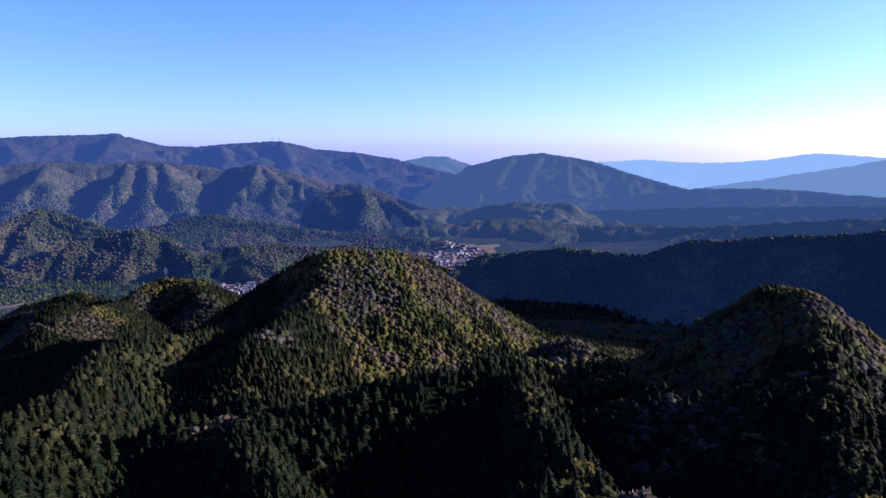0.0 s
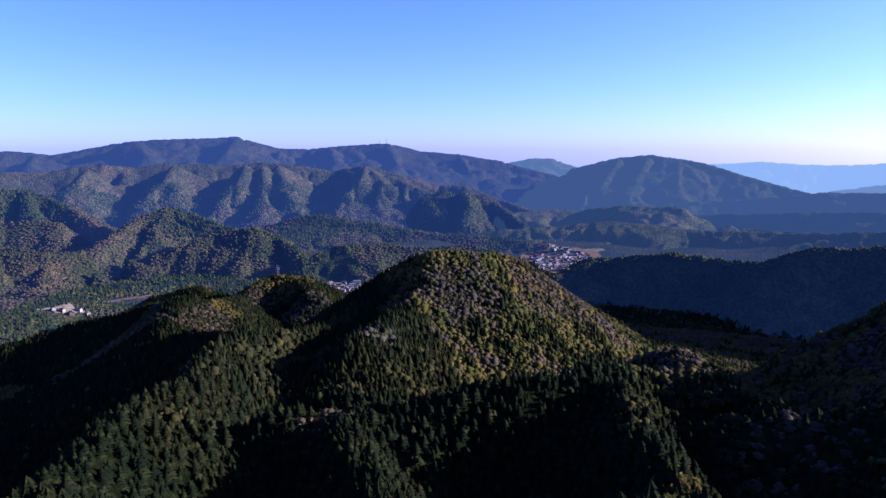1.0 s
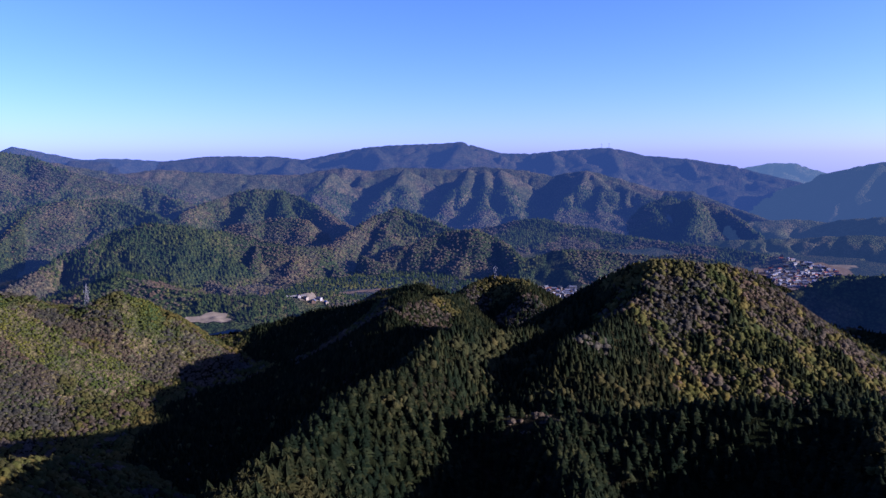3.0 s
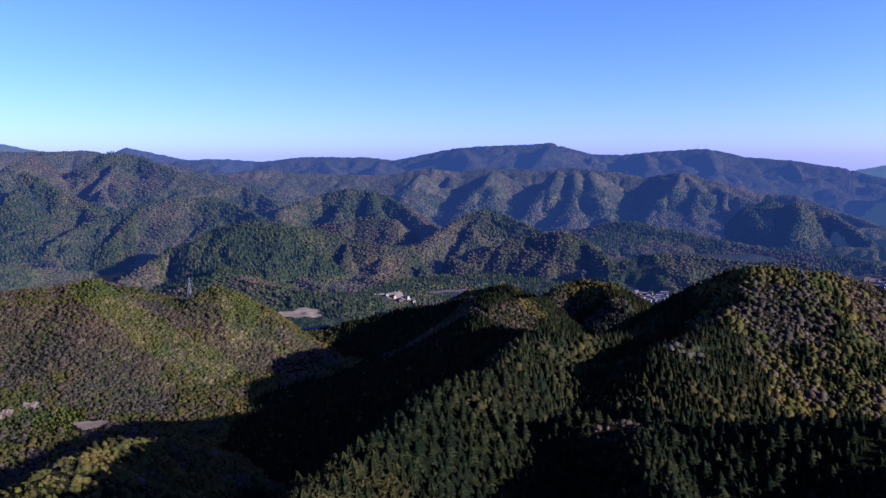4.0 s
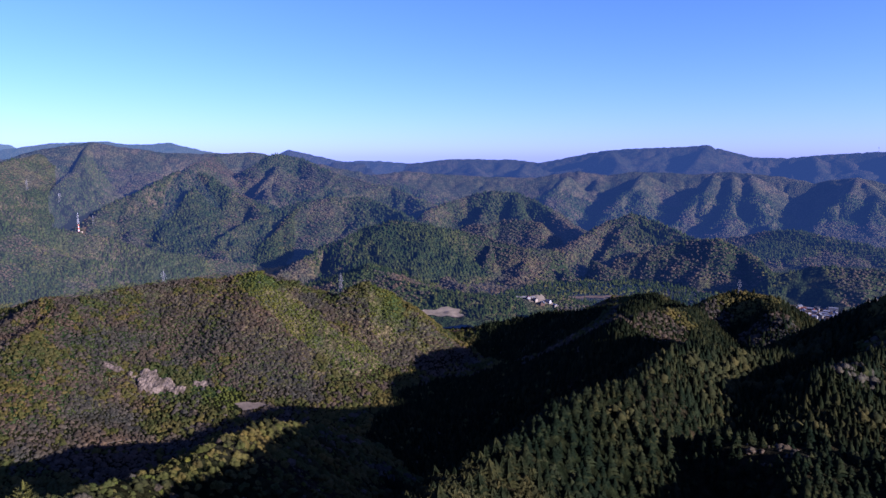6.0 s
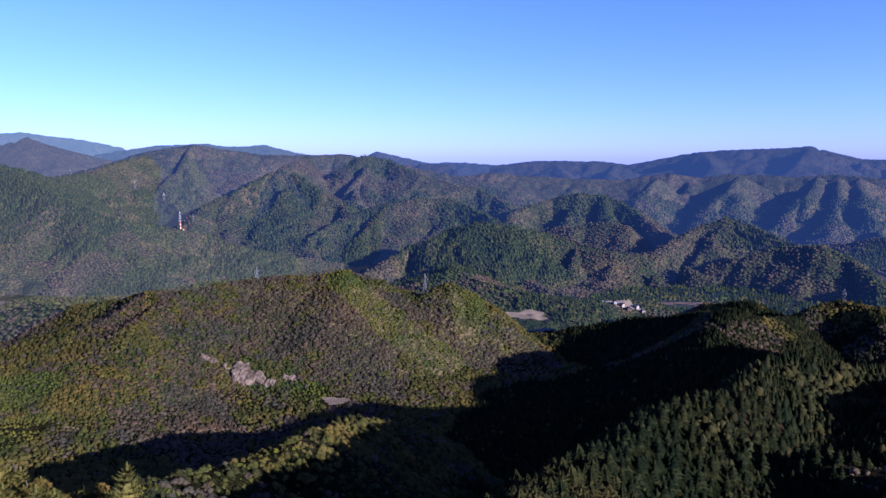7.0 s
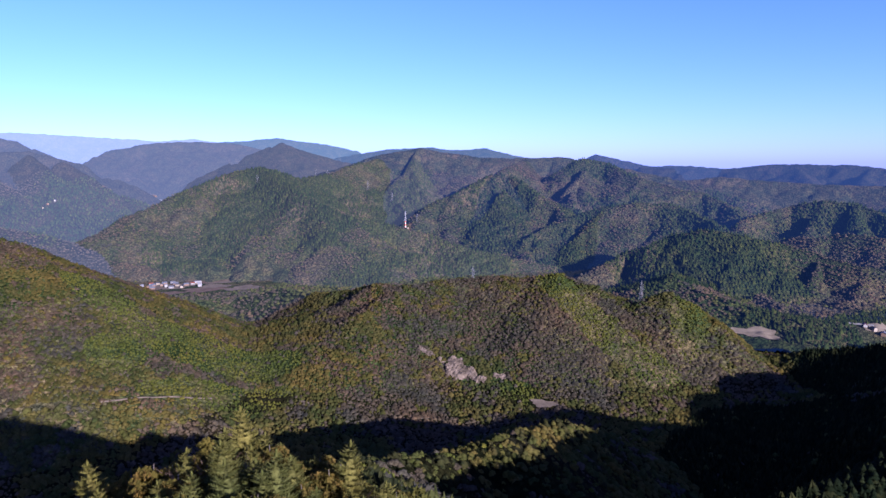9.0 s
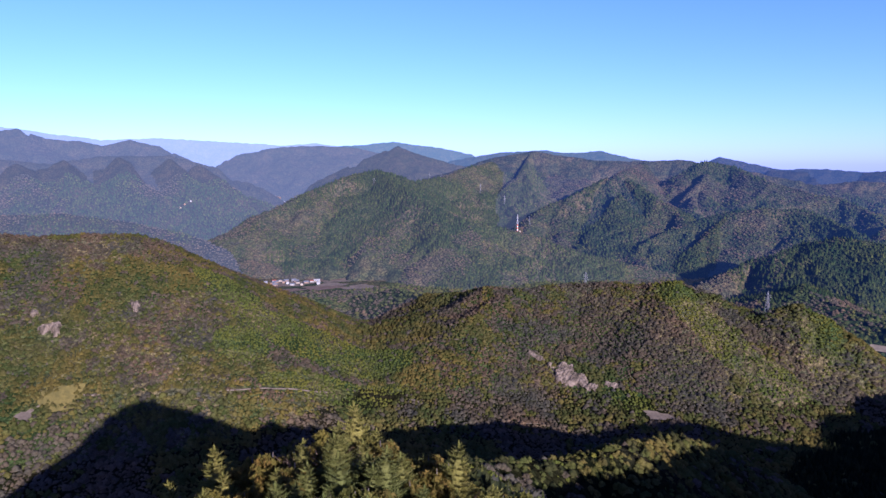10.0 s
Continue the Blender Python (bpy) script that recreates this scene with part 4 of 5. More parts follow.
def twig_crown(seed, height, reach):
    rng = np.random.RandomState(seed)
    pieces = []
    for k in range(46):
        t = 0.25 + 0.7 * rng.rand()
        a = rng.rand() * 6.28
        start = np.array([0, 0, height * 0.75 * t])
        span = reach * (0.5 + 0.6 * rng.rand())
        tip = start + np.array([span * math.cos(a), span * math.sin(a), height * (0.14 + 0.18 * rng.rand())])
        for j in range(5):
            u = 0.35 + 0.65 * j / 4
            p = start + (tip - start) * u
            d = rng.randn(3) * np.array([1, 1, 0.7]) * reach * 0.22 + np.array([0, 0, 0.5])
            side = np.cross(d, rng.randn(3))
            side *= 0.07 / (np.linalg.norm(side) + 1e-6)
            pieces.append((np.array([p - side, p + side, p + d]), np.array([(0, 1, 2)])))
        side = np.cross(tip - start, rng.randn(3))
        side *= 0.09 / (np.linalg.norm(side) + 1e-6)
        pieces.append((np.array([start - side, start + side, tip]), np.array([(0, 1, 2)])))
    return merged(pieces)


def tree(name, label, crown, mat, height, trunk):
    root = new(name)
    tagged(root, label, "tree", "trees on the spur")
    pts = [(0, 0, -1.5), (0.05 * trunk, 0, height * 0.3), (0.3 * trunk, 0.2 * trunk, height * 0.62), (0.2 * trunk, 0.1 * trunk, height * 0.9)]
    part("trunk", *tube(pts, (trunk, trunk * 0.8, trunk * 0.5, trunk * 0.15)), BARK, root)
    part("crown", *crown, mat, root)
    return root


FIR = leaf_material("fir_needles", (0.095, 0.102, 0.026), (0.122, 0.128, 0.034), (0.155, 0.156, 0.046), 2.2)
BUSH = leaf_material("oak_leaves", (0.060, 0.060, 0.014), (0.088, 0.078, 0.018), (0.122, 0.090, 0.024), 2.2)
DARK = leaf_material("evergreen_oak_leaves", (0.062, 0.062, 0.014), (0.085, 0.082, 0.018), (0.120, 0.108, 0.026), 2.2)
TWIGS = leaf_material("bare_twigs", (0.070, 0.050, 0.038), (0.095, 0.070, 0.052), (0.130, 0.100, 0.075), 2.2)
MODELS = [tree("conifer", "olive-green pine with layered feathery boughs", conifer_crown(s, 11.0, 2.5, 15, 8), FIR, 10.2, 0.22) for s in (1, 2, 3)]
MODELS += [tree("broadleaf_tree", "ochre-green oak with a rounded leafy crown", leafy_crown(s, 8.5, 2.9, 28, 34), BUSH, 8.0, 0.22) for s in (4, 5)]
MODELS += [tree("broadleaf_tree", "dark evergreen oak with a dense rounded crown", leafy_crown(s, 9.0, 3.0, 28, 34), DARK, 8.5, 0.24) for s in (6, 7)]
MODELS += [tree("bare_tree", "leafless winter tree with pinkish-brown twigs", twig_crown(8, 8.0, 2.8), TWIGS, 7.0, 0.16)]
single_z = terrain(near_x[SINGLE], near_y[SINGLE])
pick = np.random.RandomState(5)
for k, i in enumerate(SINGLE):
    x, y, z = float(near_x[i]), float(near_y[i]), float(single_z[k])
    firs = math.hypot(x, y) < 128
    m = pick.choice(8, p=[0.2, 0.2, 0.2, 0.1, 0.1, 0.06, 0.06, 0.08] if firs else [0.06, 0.06, 0.06, 0.25, 0.22, 0.12, 0.13, 0.10])
    size = 0.85 + 0.45 * pick.rand()
    spot = Matrix.LocRotScale((x, y, z), Euler((0.05 * pick.randn(), 0.05 * pick.randn(), 6.28 * pick.rand())), (size, size, size * (0.9 + 0.25 * pick.rand())))
    if k < len(MODELS):
        m = k
        MODELS[m].matrix_basis = spot
    else:
        copy_thing(MODELS[m], spot)

# ---- roads, fields, rock ----
def rest_on(x, y):
    """Height of the land at one place, near ground or far range."""
    px, py = np.array([float(x)]), np.array([float(y)])
    return max(float(terrain(px, py)[0]), float(far_land(px, py)[0][0]))


def two_tone(name, a, b, scale, rough=0.9, bump=0.0):
    m, n, l, s = shader(name, rough)
    fac = noise_node(n, l, scale, 5.0, 0.65)
    l.new(ramp(n, l, fac, [(0.35, a), (0.65, b)]), s.inputs["Base Color"])
    if bump:
        bumped(n, l, s, fac, 1.0, bump)
    return m


GRAVEL = two_tone("pale_gravel", (0.045, 0.036, 0.025), (0.092, 0.074, 0.050), 0.12, bump=0.4)
SOIL = two_tone("dry_paddy_soil", (0.06, 0.043, 0.028), (0.12, 0.088, 0.058), 0.06, bump=0.4)
STUBBLE = two_tone("pale_stubble", (0.075, 0.062, 0.042), (0.135, 0.112, 0.076), 0.05, bump=0.3)
MEADOW = two_tone("yellow_bamboo_grass", (0.060, 0.052, 0.012), (0.105, 0.084, 0.018), 0.10, bump=1.2)


def rock_material():
    m, n, l, s = shader("weathered_cliff_rock", 0.95)
    stretch = n.new("ShaderNodeVectorMath")
    stretch.operation = "MULTIPLY"
    stretch.inputs[1].default_value = (1.0, 1.0, 0.25)
    l.new(position(n), stretch.inputs[0])
    streak = noise_node(n, l, 0.22, 6.0, 0.75, stretch.outputs[0])
    big, fine = noise_node(n, l, 0.08, 5.0, 0.7), noise_node(n, l, 0.9, 5.0, 0.75)
    col = ramp(n, l, big, [(0.34, (0.040, 0.033, 0.020)), (0.50, (0.090, 0.072, 0.050)), (0.66, (0.150, 0.122, 0.092))])
    col = mix(n, l, 1.0, col, ramp(n, l, streak, [(0.38, (0.25, 0.25, 0.22)), (0.50, (0.9, 0.88, 0.85)), (0.68, (1.35, 1.3, 1.25))]), "MULTIPLY")
    l.new(col, s.inputs["Base Color"])
    bumped(n, l, s, fine, 1.0, 1.2)
    return m


ROCK = rock_material()


def field(x, y, across, along, turn, mat, label, lift=0.7, far=False):
    """A patch of open ground with an uneven edge, lying on the land."""
    n, m = 14, 22
    v, f = [], []
    px, py = [], []
    for i in range(n + 1):
        for j in range(m):
            a = 2 * math.pi * j / m
            q = (i / n) * (1 + 0.22 * math.sin(3 * a + x) + 0.12 * math.sin(7 * a + y))
            u, w = across * q * math.cos(a), along * q * math.sin(a)
            c, s = math.cos(radians(turn)), math.sin(radians(turn))
            px.append(x + u * c - w * s), py.append(y + u * s + w * c)
    px, py = np.array(px), np.array(py)
    z = (np.maximum(terrain(px, py), far_land(px, py)[0]) if far else terrain(px, py)) + lift
    for i in range(n):
        for j in range(m):
            k = (j + 1) % m
            f.append((i * m + j, (i + 1) * m + j, (i + 1) * m + k, i * m + k))
    ob = new("field", mesh_from("field", np.stack([px, py, z], -1), np.array(f), [mat]))
    return tagged(ob, label, "field", kind="structure")


for x, y, across, along, turn in ((-1031, 1529, 34, 15, 42), (-1001, 1566, 36, 15, 42), (-970, 1607, 26, 13, 42)):
    field(x, y, across, along, turn, SOIL, "brown fallow paddy field in the valley", 2.0, True)
field(-990, 1318, 30, 22, 41, STUBBLE, "pale stubble field beside the stream", 1.5, True)
field(-1064, 1070, 46, 26, 45, STUBBLE, "pale stubble field at the valley bend", 1.5, True)
field(-818, 1837, 26, 24, 24, SOIL, "brown field at the foot of a dark hill")
for x, y, across, along, mat in ((-2215, 120, 70, 34, STUBBLE), (-2200, 195, 52, 30, SOIL), (-2235, 40, 60, 40, SOIL), (-2180, -40, 60, 44, STUBBLE), (-2165, -130, 55, 46, SOIL), (-2140, 70, 44, 36, STUBBLE), (-2085, 40, 60, 40, SOIL), (-2070, 150, 50, 40, STUBBLE), (-2060, -80, 60, 40, SOIL)):
    field(x, y, across, along, 90, mat, "dry winter field between the houses")
field(-532, 1778, 68, 85, 16.6, SOIL, "bare earth and yards of the hamlet")
field(75, 2330, 120, 270, -1.5, SOIL, "bare earth and yards of the small town")
field(150, 2540, 90, 30, -1.5, STUBBLE, "pale fields along the edge of the town")
field(-879, 486, 20, 9, 61, GRAVEL, "pale gravel yard at the foot of the hill")
field(-930, -311, 26, 22, 108, MEADOW, "yellow-green bamboo grass on the lower slope", 2.5)
field(-905, -345, 10, 8, 108, GRAVEL, "pale landslip below the bamboo grass")


def road():
    v, f, run = [], [], []
    for (ax, ay), (bx, by) in zip(ROAD, ROAD[1:]):
        steps = max(2, int(math.hypot(bx - ax, by - ay) / 8))
        for k in range(steps):
            run.append((ax + (bx - ax) * k / steps, ay + (by - ay) * k / steps))
    p = np.array(run)
    for _ in range(6):
        p[1:-1] = (p[:-2] + 2 * p[1:-1] + p[2:]) / 4
    d = np.gradient(p, axis=0)
    d /= np.linalg.norm(d, axis=1)[:, None]
    side = np.stack([-d[:, 1], d[:, 0]], -1)
    rows = []
    mid = terrain(p[:, 0], p[:, 1]) - 2.5 * (fbm(p[:, 0] / 70.0, p[:, 1] / 70.0, 2, 33) < 0.53)
    for off, dz in ((-3.2, -2.5), (-1.9, 0.3), (1.9, 0.3), (3.2, -2.5)):
        q = p + side * off
        rows.append(np.stack([q[:, 0], q[:, 1], mid + dz], -1))
    v = np.stack(rows, 1).reshape(-1, 3)
    for i in range(len(p) - 1):
        for j in range(3):
            a = i * 4 + j
            f.append((a, a + 1, a + 5, a + 4))
    ob = new("road", mesh_from("road", v, np.array(f)[:, ::-1], [GRAVEL], smooth=False))
    return tagged(ob, "pale valley road along the foot of the hills", "road", kind="structure")


road()


def outcrop(x, y, across, along, turn, proud, label, seed):
    """A craggy face of fissured rock standing out of the slope."""
    n, m = max(8, int(across / 1.3)), max(8, int(along / 1.3))
    u, w = np.meshgrid(np.linspace(-1, 1, n), np.linspace(-1, 1, m))
    c, s = math.cos(radians(turn)), math.sin(radians(turn))
    ox, oy = u * across, w * along
    px, py = x + ox * c - oy * s, y + ox * s + oy * c
    crack = np.abs(2 * fbm(ox / 3.2 + seed, oy / 14.0, 3, 40 + seed) - 1)
    block = np.floor(fbm(ox / 9.0, oy / 11.0 + seed, 2, 70 + seed) * 9) / 9
    edge = 0.75 - (u * u + w * w) + 2.6 * (fbm(ox / 15.0, oy / 11.0, 4, 55 + seed) - 0.52)
    z = terrain(px.ravel(), py.ravel()).reshape(px.shape)
    z = z + np.clip(edge * 2.2, -0.6, 1) * proud * (0.55 + 0.5 * block + 0.45 * np.clip(crack * 2.2, 0, 1)) - 0.5
    i, j = np.meshgrid(np.arange(m - 1), np.arange(n - 1), indexing="ij")
    f = np.stack([i * n + j, i * n + j + 1, (i + 1) * n + j + 1, (i + 1) * n + j], -1).reshape(-1, 4)
    keep = (edge.ravel()[f] > -0.15).all(1)
    used, f = np.unique(f[keep], return_inverse=True)
    v = np.stack([px, py, z], -1).reshape(-1, 3)[used]
    ob = new("rock_outcrop", mesh_from("rock_outcrop", v, f.reshape(-1, 4), [ROCK], smooth=False))
    return tagged(ob, label, "rock outcrop")


outcrop(-998, 402, 50, 21, 32, 6.0, "pinkish-grey fissured cliff on the wooded hillside", 3)
outcrop(-1060, 364, 18, 9, 32, 4.0, "small grey crag among the oaks", 5)
outcrop(-962, 452, 12, 12, 66, 3.5, "small grey crag beside the cliff", 6)
outcrop(-1046, -359, 15, 18, 109, 7, "pale crag on the oak-covered slope", 7)
outcrop(-1102, -258, 7, 12, 104, 5, "pale crag on the oak-covered slope", 8)
outcrop(-1082, -391, 6, 12, 110, 5, "pale crag on the oak-covered slope", 9)
outcrop(-985, 330, 8, 7, 72, 4, "brown earth bank above the road", 10)


# ---- houses ----
def plain(name, col, rough=0.7, metal=0.0):
    m, n, l, s = shader(name, rough)
    fac = noise_node(n, l, 0.8, 4.0)
    l.new(ramp(n, l, fac, [(0.3, tuple(0.8 * c for c in col)), (0.7, tuple(min(1.0, 1.1 * c) for c in col))]), s.inputs["Base Color"])
    s.inputs["Metallic"].default_value = metal
    return m


WHITE = plain("white_plaster", (0.20, 0.196, 0.185))
CREAM = plain("cream_boards", (0.20, 0.17, 0.13))
BROWN = plain("dark_timber_boards", (0.14, 0.095, 0.065))
SLATE = plain("grey_roof_tiles", (0.075, 0.08, 0.09), 0.5)
DARKTILE = plain("black_roof_tiles", (0.035, 0.038, 0.043), 0.5)
RUST = plain("rust_red_sheet_roof", (0.13, 0.045, 0.028), 0.5)
PALE = plain("pale_sheet_roof", (0.16, 0.165, 0.175), 0.4)
GLASS = plain("window_glass", (0.03, 0.035, 0.045), 0.1)
STEEL = plain("galvanised_steel", (0.10, 0.103, 0.108), 0.6, 0.2)
REDPAINT = plain("red_paint", (0.40, 0.08, 0.03), 0.5)
WHITEPAINT = plain("white_paint", (0.35, 0.35, 0.34), 0.5)
CONCRETE = plain("pale_concrete", (0.15, 0.147, 0.14))


def block(x0, y0, z0, x1, y1, z1):
    v = np.array([(x, y, z) for z in (z0, z1) for y in (y0, y1) for x in (x0, x1)], float)
    f = np.array([(0, 2, 3, 1), (4, 5, 7, 6), (0, 1, 5, 4), (2, 6, 7, 3), (0, 4, 6, 2), (1, 3, 7, 5)])
    return v, f


def gable(w, d, z, rise, over):
    """A pitched roof with eaves and a thickness, its ridge along x."""
    a, b, t = w / 2 + over, d / 2 + over, 0.3
    v = []
    for x in (-a, a):
        v += [(x, -b, z - 0.35), (x, 0, z + rise), (x, b, z - 0.35), (x, -b, z - 0.35 - t), (x, 0, z + rise - t), (x, b, z - 0.35 - t)]
    f = [(0, 6, 7, 1), (1, 7, 8, 2), (3, 4, 10, 9), (4, 5, 11, 10), (0, 3, 9, 6), (2, 8, 11, 5), (0, 1, 4, 3), (1, 2, 5, 4), (6, 9, 10, 7), (7, 10, 11, 8)]
    return np.array(v, float), np.array(f)


def gabled_walls(w, d, h, rise):
    a, b = w / 2, d / 2
    v = np.array([(-a, -b, -2), (a, -b, -2), (a, b, -2), (-a, b, -2), (-a, -b, h), (a, -b, h), (a, b, h), (-a, b, h), (-a, 0, h + rise), (a, 0, h + rise)], float)
    f = [(0, 1, 5, 4), (2, 3, 7, 6), (1, 2, 6, 5), (3, 0, 4, 7), (5, 6, 9, 9), (7, 4, 8, 8)]
    return v, np.array([(0, 1, 5, 4), (2, 3, 7, 6), (1, 2, 6, 5), (3, 0, 4, 7)]), np.array([(5, 6, 9), (7, 4, 8)])


def house(label, w, d, h, rise, wall, roof, group):
    root = tagged(new("house"), label, "house", group)
    v, quads, tris = gabled_walls(w, d, h, rise * 0.93)
    faces = np.concatenate([np.concatenate([quads[:, [0, 1, 2]], quads[:, [0, 2, 3]]]), tris])
    part("wall", v, faces, wall, root, smooth=False)
    part("roof", *gable(w, d, h, rise, 0.9), roof, root, smooth=False)
    for x in (-w * 0.28, w * 0.28):
        part("window", *block(x - 0.9, -d / 2 - 0.06, 1.0, x + 0.9, -d / 2 + 0.02, 2.3), GLASS, root, smooth=False)
    part("door", *block(-0.5, -d / 2 - 0.08, 0.0, 0.5, -d / 2 + 0.02, 2.1), BROWN, root, smooth=False)
    return root


def hall(label, w, d, h, group, wall, roof):
    root = tagged(new("building"), label, "building", group)
    part("wall", *block(-w / 2, -d / 2, -2, w / 2, d / 2, h), wall, root, smooth=False)
    part("roof", *block(-w / 2 - 0.5, -d / 2 - 0.5, h, w / 2 + 0.5, d / 2 + 0.5, h + 0.6), roof, root, smooth=False)
    for k in range(int(w / 5)):
        x = -w / 2 + 2.5 + 5 * k
        for z in (1.2, 4.6, 8.0):
            if z + 2 < h:
                part("window", *block(x - 1.5, -d / 2 - 0.08, z, x + 1.5, -d / 2 + 0.02, z + 1.6), GLASS, root, smooth=False)
    return root


def village(group, cx, cy, across, along, turn, count, seed, grow=1.0):
    """Houses at loosely even spacing round (cx, cy), their fronts turned to the valley."""
    rng = np.random.RandomState(seed)
    kinds = [house(label, w * grow, d * grow, h * grow, r * grow, wall, roof, group) for label, w, d, h, r, wall, roof in (
        ("white-walled farmhouse with a grey tiled roof", 13, 8, 4.6, 2.6, WHITE, SLATE),
        ("cream boarded house with a black tiled roof", 11, 8, 5.2, 2.4, CREAM, DARKTILE),
        ("dark timber farmhouse with a grey tiled roof", 14, 9, 4.2, 3.2, BROWN, SLATE),
        ("white-walled house with a rust-red sheet roof", 11, 7.5, 4.8, 2.2, WHITE, RUST),
        ("low shed with a pale sheet-metal roof", 15, 7, 3.6, 1.6, CREAM, PALE),
        ("white two-storey house with a pale roof", 10, 8, 6.2, 2.0, WHITE, PALE))[:count]]
    done, tries = [], 0
    while len(done) < count and tries < 6000:
        tries += 1
        u, w = rng.uniform(-1, 1, 2)
        if u * u + w * w > 1:
            continue
        c, s = math.cos(radians(turn)), math.sin(radians(turn))
        x, y = cx + u * across * c - w * along * s, cy + u * across * s + w * along * c
        if any(math.hypot(x - a, y - b) < 17 * grow for a, b in done):
            continue
        spot = pose(x, y, rest_on(x, y) + 0.8, 0, 0, turn + rng.choice([0, 90, 0, 45]) + rng.uniform(-15, 15))
        k = len(done)
        if k < len(kinds):
            kinds[k].matrix_basis = spot
        else:
            copy_thing(kinds[rng.choice(6, p=[0.24, 0.16, 0.16, 0.12, 0.14, 0.18])], spot)
        done.append((x, y))


village("houses of the hamlet", -530, 1772, 60, 62, 16.6, 32, 21)
village("houses of the small town", 78, 2320, 105, 245, -1.5, 130, 22)
village("houses of the western village", -2185, -50, 120, 50, 90, 20, 23)
village("farmhouses by the stream", -980, 1312, 12, 34, -48, 5, 24)
village("houses on the far slope", -3062, -498, 30, 12, 99, 3, 25, 0.8)
village("houses at the far valley mouth", -3700, -170, 60, 30, 93, 14, 26, 1.4)

big = hall("large white town building with rows of windows", 34, 14, 13, "public buildings", WHITE, PALE)
big.matrix_basis = pose(88, 2520, rest_on(88, 2520), 0, 0, 8)
for x, y, turn in ((130, 2505, 4), (-498, 1838, 20), (-2205, 25, 100)):
    copy_thing(big, Matrix.LocRotScale((x, y, rest_on(x, y)), Euler((0, 0, radians(turn))), (0.6, 0.7, 0.6)))



# ---- towers ----
def bar(a, b, r):
    a, b = Vector(a), Vector(b)
    d = (b - a).normalized()
    s = d.orthogonal().normalized()
    t = d.cross(s)
    v = [p + s * (r * i) + t * (r * j) for p in (a, b) for i, j in ((-1, -1), (1, -1), (1, 1), (-1, 1))]
    return np.array([tuple(q) for q in v]), np.array([(0, 1, 5, 4), (1, 2, 6, 5), (2, 3, 7, 6), (3, 0, 4, 7), (0, 3, 2, 1), (4, 5, 6, 7)])


def lattice_tower(name, label, height, foot, head, group, mat, members, arms=()):
    """A steel tower: four tapering legs, rings and crossed braces, and crossarms with insulators."""
    root = tagged(new(name), label, "tower", group)

    def corner(k, t):
        w = (foot + (head - foot) * t ** 0.8) / 2
        return ((-1, 1, 1, -1)[k] * w, (-1, -1, 1, 1)[k] * w, height * t - (2.0 if t == 0 else 0))

    for k in range(4):
        part("leg", *tube([corner(k, i / 6) for i in range(7)], [members * 1.2] * 7, 4), mat, root, smooth=False)
    braces = []
    for i in range(6):
        for k in range(4):
            braces.append(bar(corner(k, i / 6), corner((k + 1) % 4, (i + 1) / 6), members * 0.6))
            braces.append(bar(corner((k + 1) % 4, i / 6), corner(k, (i + 1) / 6), members * 0.6))
            braces.append(bar(corner(k, (i + 1) / 6), corner((k + 1) % 4, (i + 1) / 6), members * 0.6))
    part("bracing", *merged(braces), mat, root, smooth=False)
    part("peak", *merged([bar(corner(k, 1.0), (0, 0, height * 1.08), members * 0.7) for k in range(4)]), mat, root, smooth=False)
    for t, reach in arms:
        z = height * t
        arm = part("crossarm", *merged([bar((-reach, 0, z), (reach, 0, z), members * 0.8), bar((-reach, 0, z), (0, 0, z + 1.6), members * 0.5), bar((reach, 0, z), (0, 0, z + 1.6), members * 0.5)]), mat, root, smooth=False)
        for x in (-reach, reach):
            part("insulator", *tube([(x, 0, z - 2.4), (x, 0, z - 0.1)], (0.16, 0.16), 6), WHITEPAINT, arm)
    return root


ARMS = ((0.68, 5.0), (0.80, 4.4), (0.92, 3.8))
pylon = lattice_tower("pylon", "grey steel lattice power pylon on a wooded ridge", 34.0, 6.6, 1.4, "power pylons", STEEL, 0.13, ARMS)
spots = ((-1036, 767, 1.0), (-1290, 543, 1.0), (-492, 1246, 0.75), (-422, 1890, 0.9), (-2859, 272, 0.9), (-3364, 592, 1.0), (-3338, 645, 1.0), (-3092, 781, 1.15), (-2964, 858, 1.15), (-2504, 823, 0.9))
for k, (x, y, size) in enumerate(spots):
    spot = Matrix.LocRotScale((x, y, rest_on(x, y)), Euler((0, 0, radians(25 + 13 * k))), (size, size, size))
    if k == 0:
        pylon.matrix_basis = spot
    else:
        copy_thing(pylon, spot)

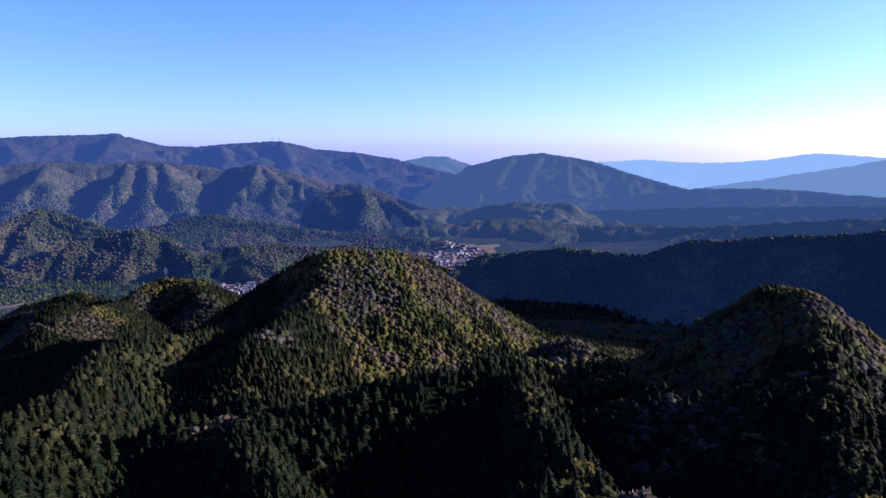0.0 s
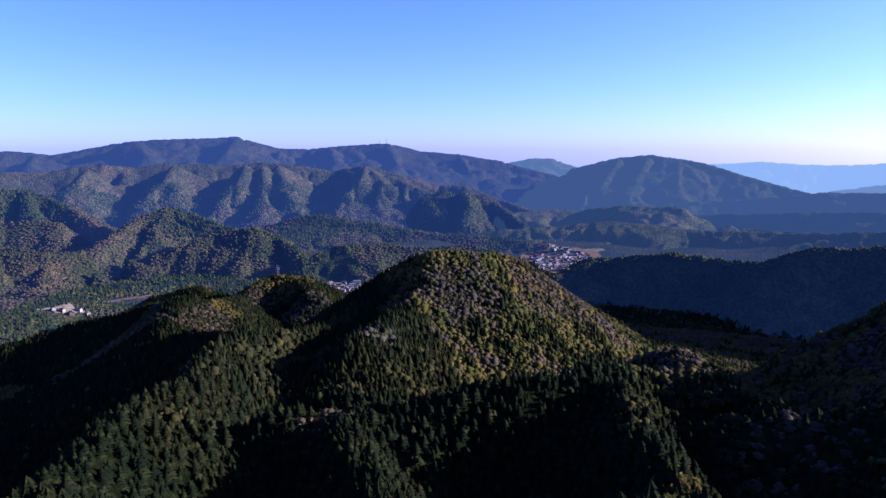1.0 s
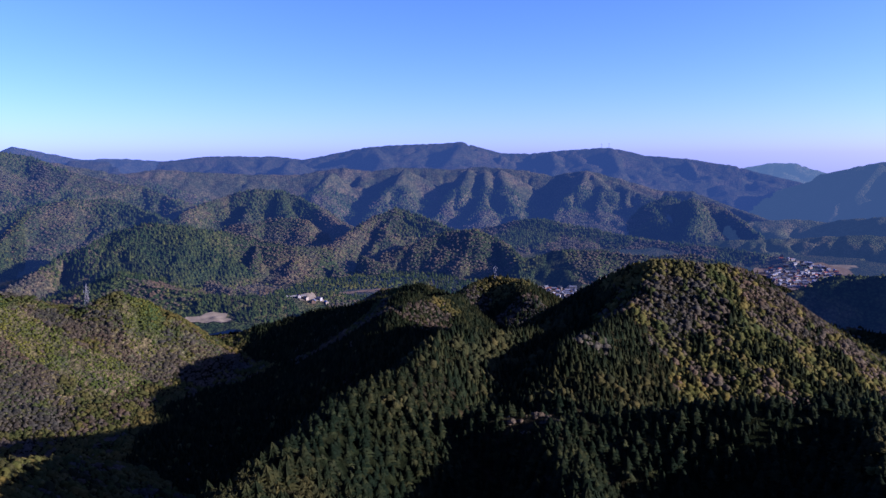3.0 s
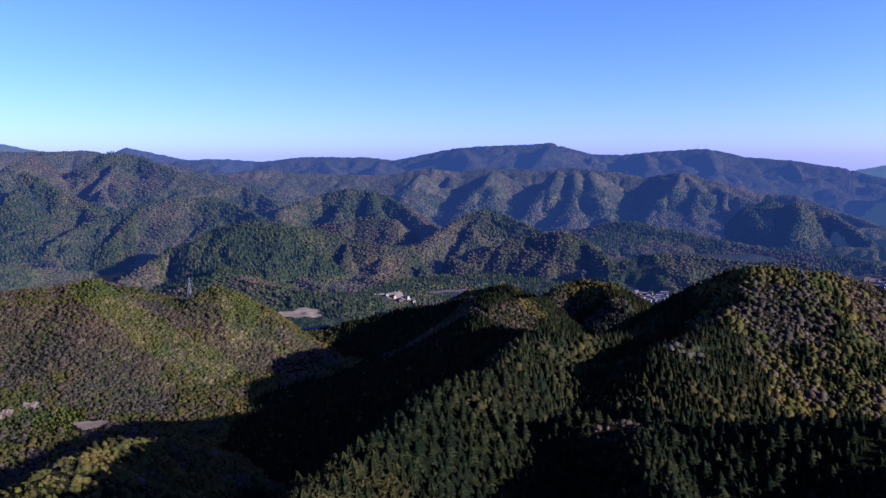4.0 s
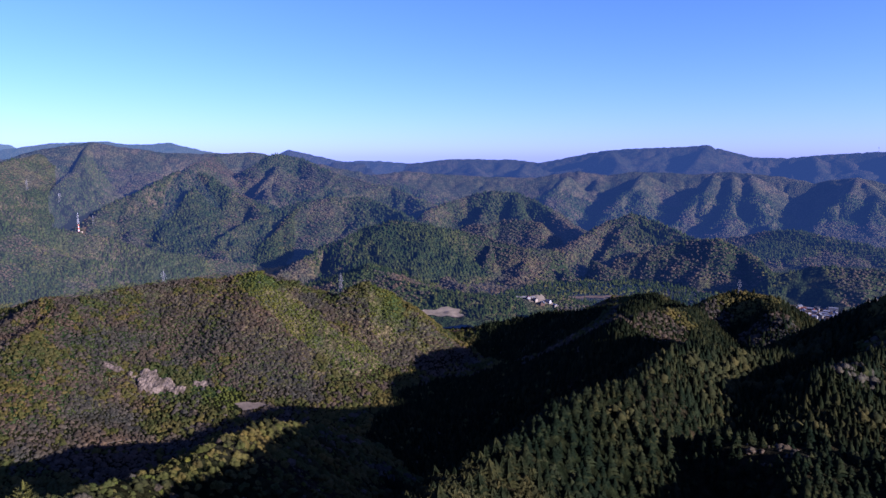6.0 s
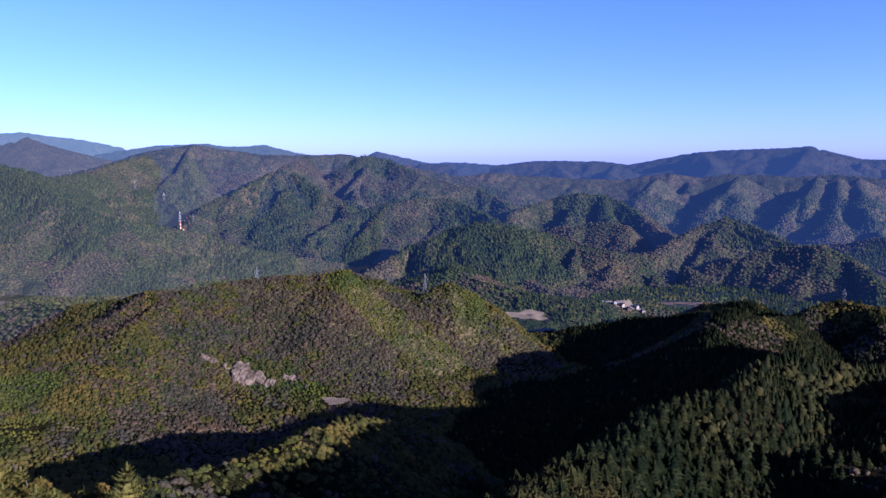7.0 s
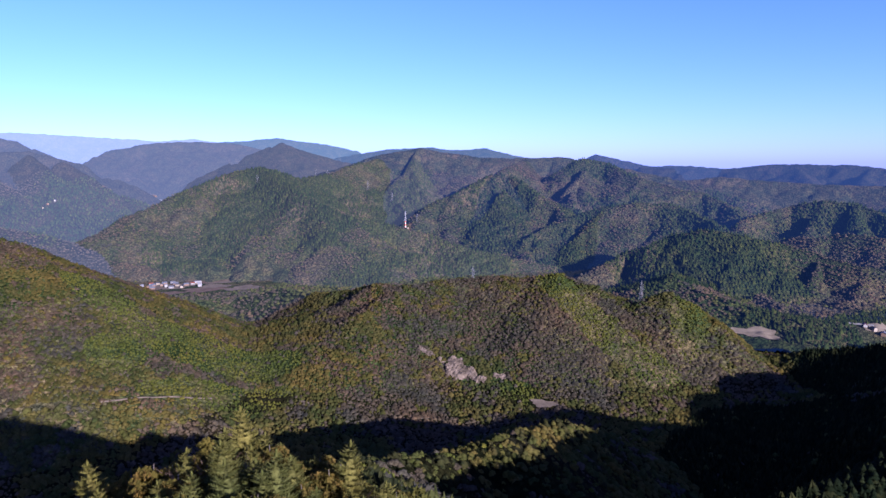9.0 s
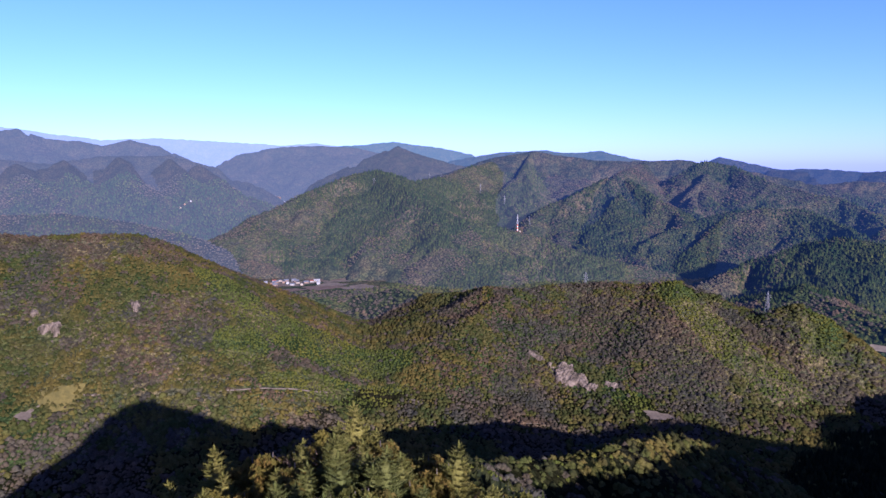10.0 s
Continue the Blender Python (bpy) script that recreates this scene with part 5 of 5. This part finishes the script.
telecom = tagged(new("relay_station"), "red and white relay tower on a cleared earth pad", "tower")
telecom.matrix_basis = pose(-2506, 777, rest_on(-2506, 777), 0, 0, 20)
for k in range(5):
    part("tower_section", *tube([(0, 0, 6 * k - 1), (0, 0, 6 * k + 5)], (2.8 - 0.25 * k, 2.6 - 0.25 * k), 8), REDPAINT if k % 2 == 0 else WHITEPAINT, telecom)
part("mast", *merged([bar((s * 2.4, q * 2.4, 28), (s * 0.5, q * 0.5, 66), 0.24) for s in (-1, 1) for q in (-1, 1)] + [bar((-2.3 + 0.19 * k, s * (2.3 - 0.19 * k), 29 + 4 * k), (2.1 - 0.19 * k, s * (2.1 - 0.19 * k), 33 + 4 * k), 0.2) for k in range(9) for s in (-1, 1)]), WHITEPAINT, telecom, smooth=False)
part("platform", *tube([(0, 0, 28), (0, 0, 29.2)], (3.4, 3.4), 10), STEEL, telecom)
part("hut", *block(7, -4, -3, 15, 4, 5), CREAM, telecom, smooth=False)
pad = field(-2502, 776, 26, 20, 72, SOIL, "bare earth pad round the relay tower", 2.0, True)

mast = tagged(new("radio_mast"), "thin steel radio mast on the distant skyline", "mast", "skyline masts")
part("pole", *tube([(0, 0, -6), (0, 0, 30)], (1.0, 0.5), 6), STEEL, mast)
part("antenna", *merged([bar((-2.5, 0, 22), (2.5, 0, 22), 0.5), bar((0, -2.5, 26), (0, 2.5, 26), 0.5)]), STEEL, mast, smooth=False)
mast.matrix_basis = pose(-1029, 4407, rest_on(-1029, 4407))
copy_thing(mast, pose(-985, 4416, rest_on(-985, 4416)))

bridge = tagged(new("road_bridge"), "pale concrete road bridge over the valley stream", "bridge")
bridge.matrix_basis = pose(-1012, 1290, rest_on(-1012, 1290) - 3, 0, 0, 40)
part("deck", *block(-24, -3.5, 7, 24, 3.5, 8.2), CONCRETE, bridge, smooth=False)
for x in (-12, 12):
    part("pier", *block(x - 1.2, -2, -3, x + 1.2, 2, 7), CONCRETE, bridge, smooth=False)
for y in (-3.4, 3.1):
    part("parapet", *block(-24, y, 8.2, 24, y + 0.3, 9.2), CONCRETE, bridge, smooth=False)
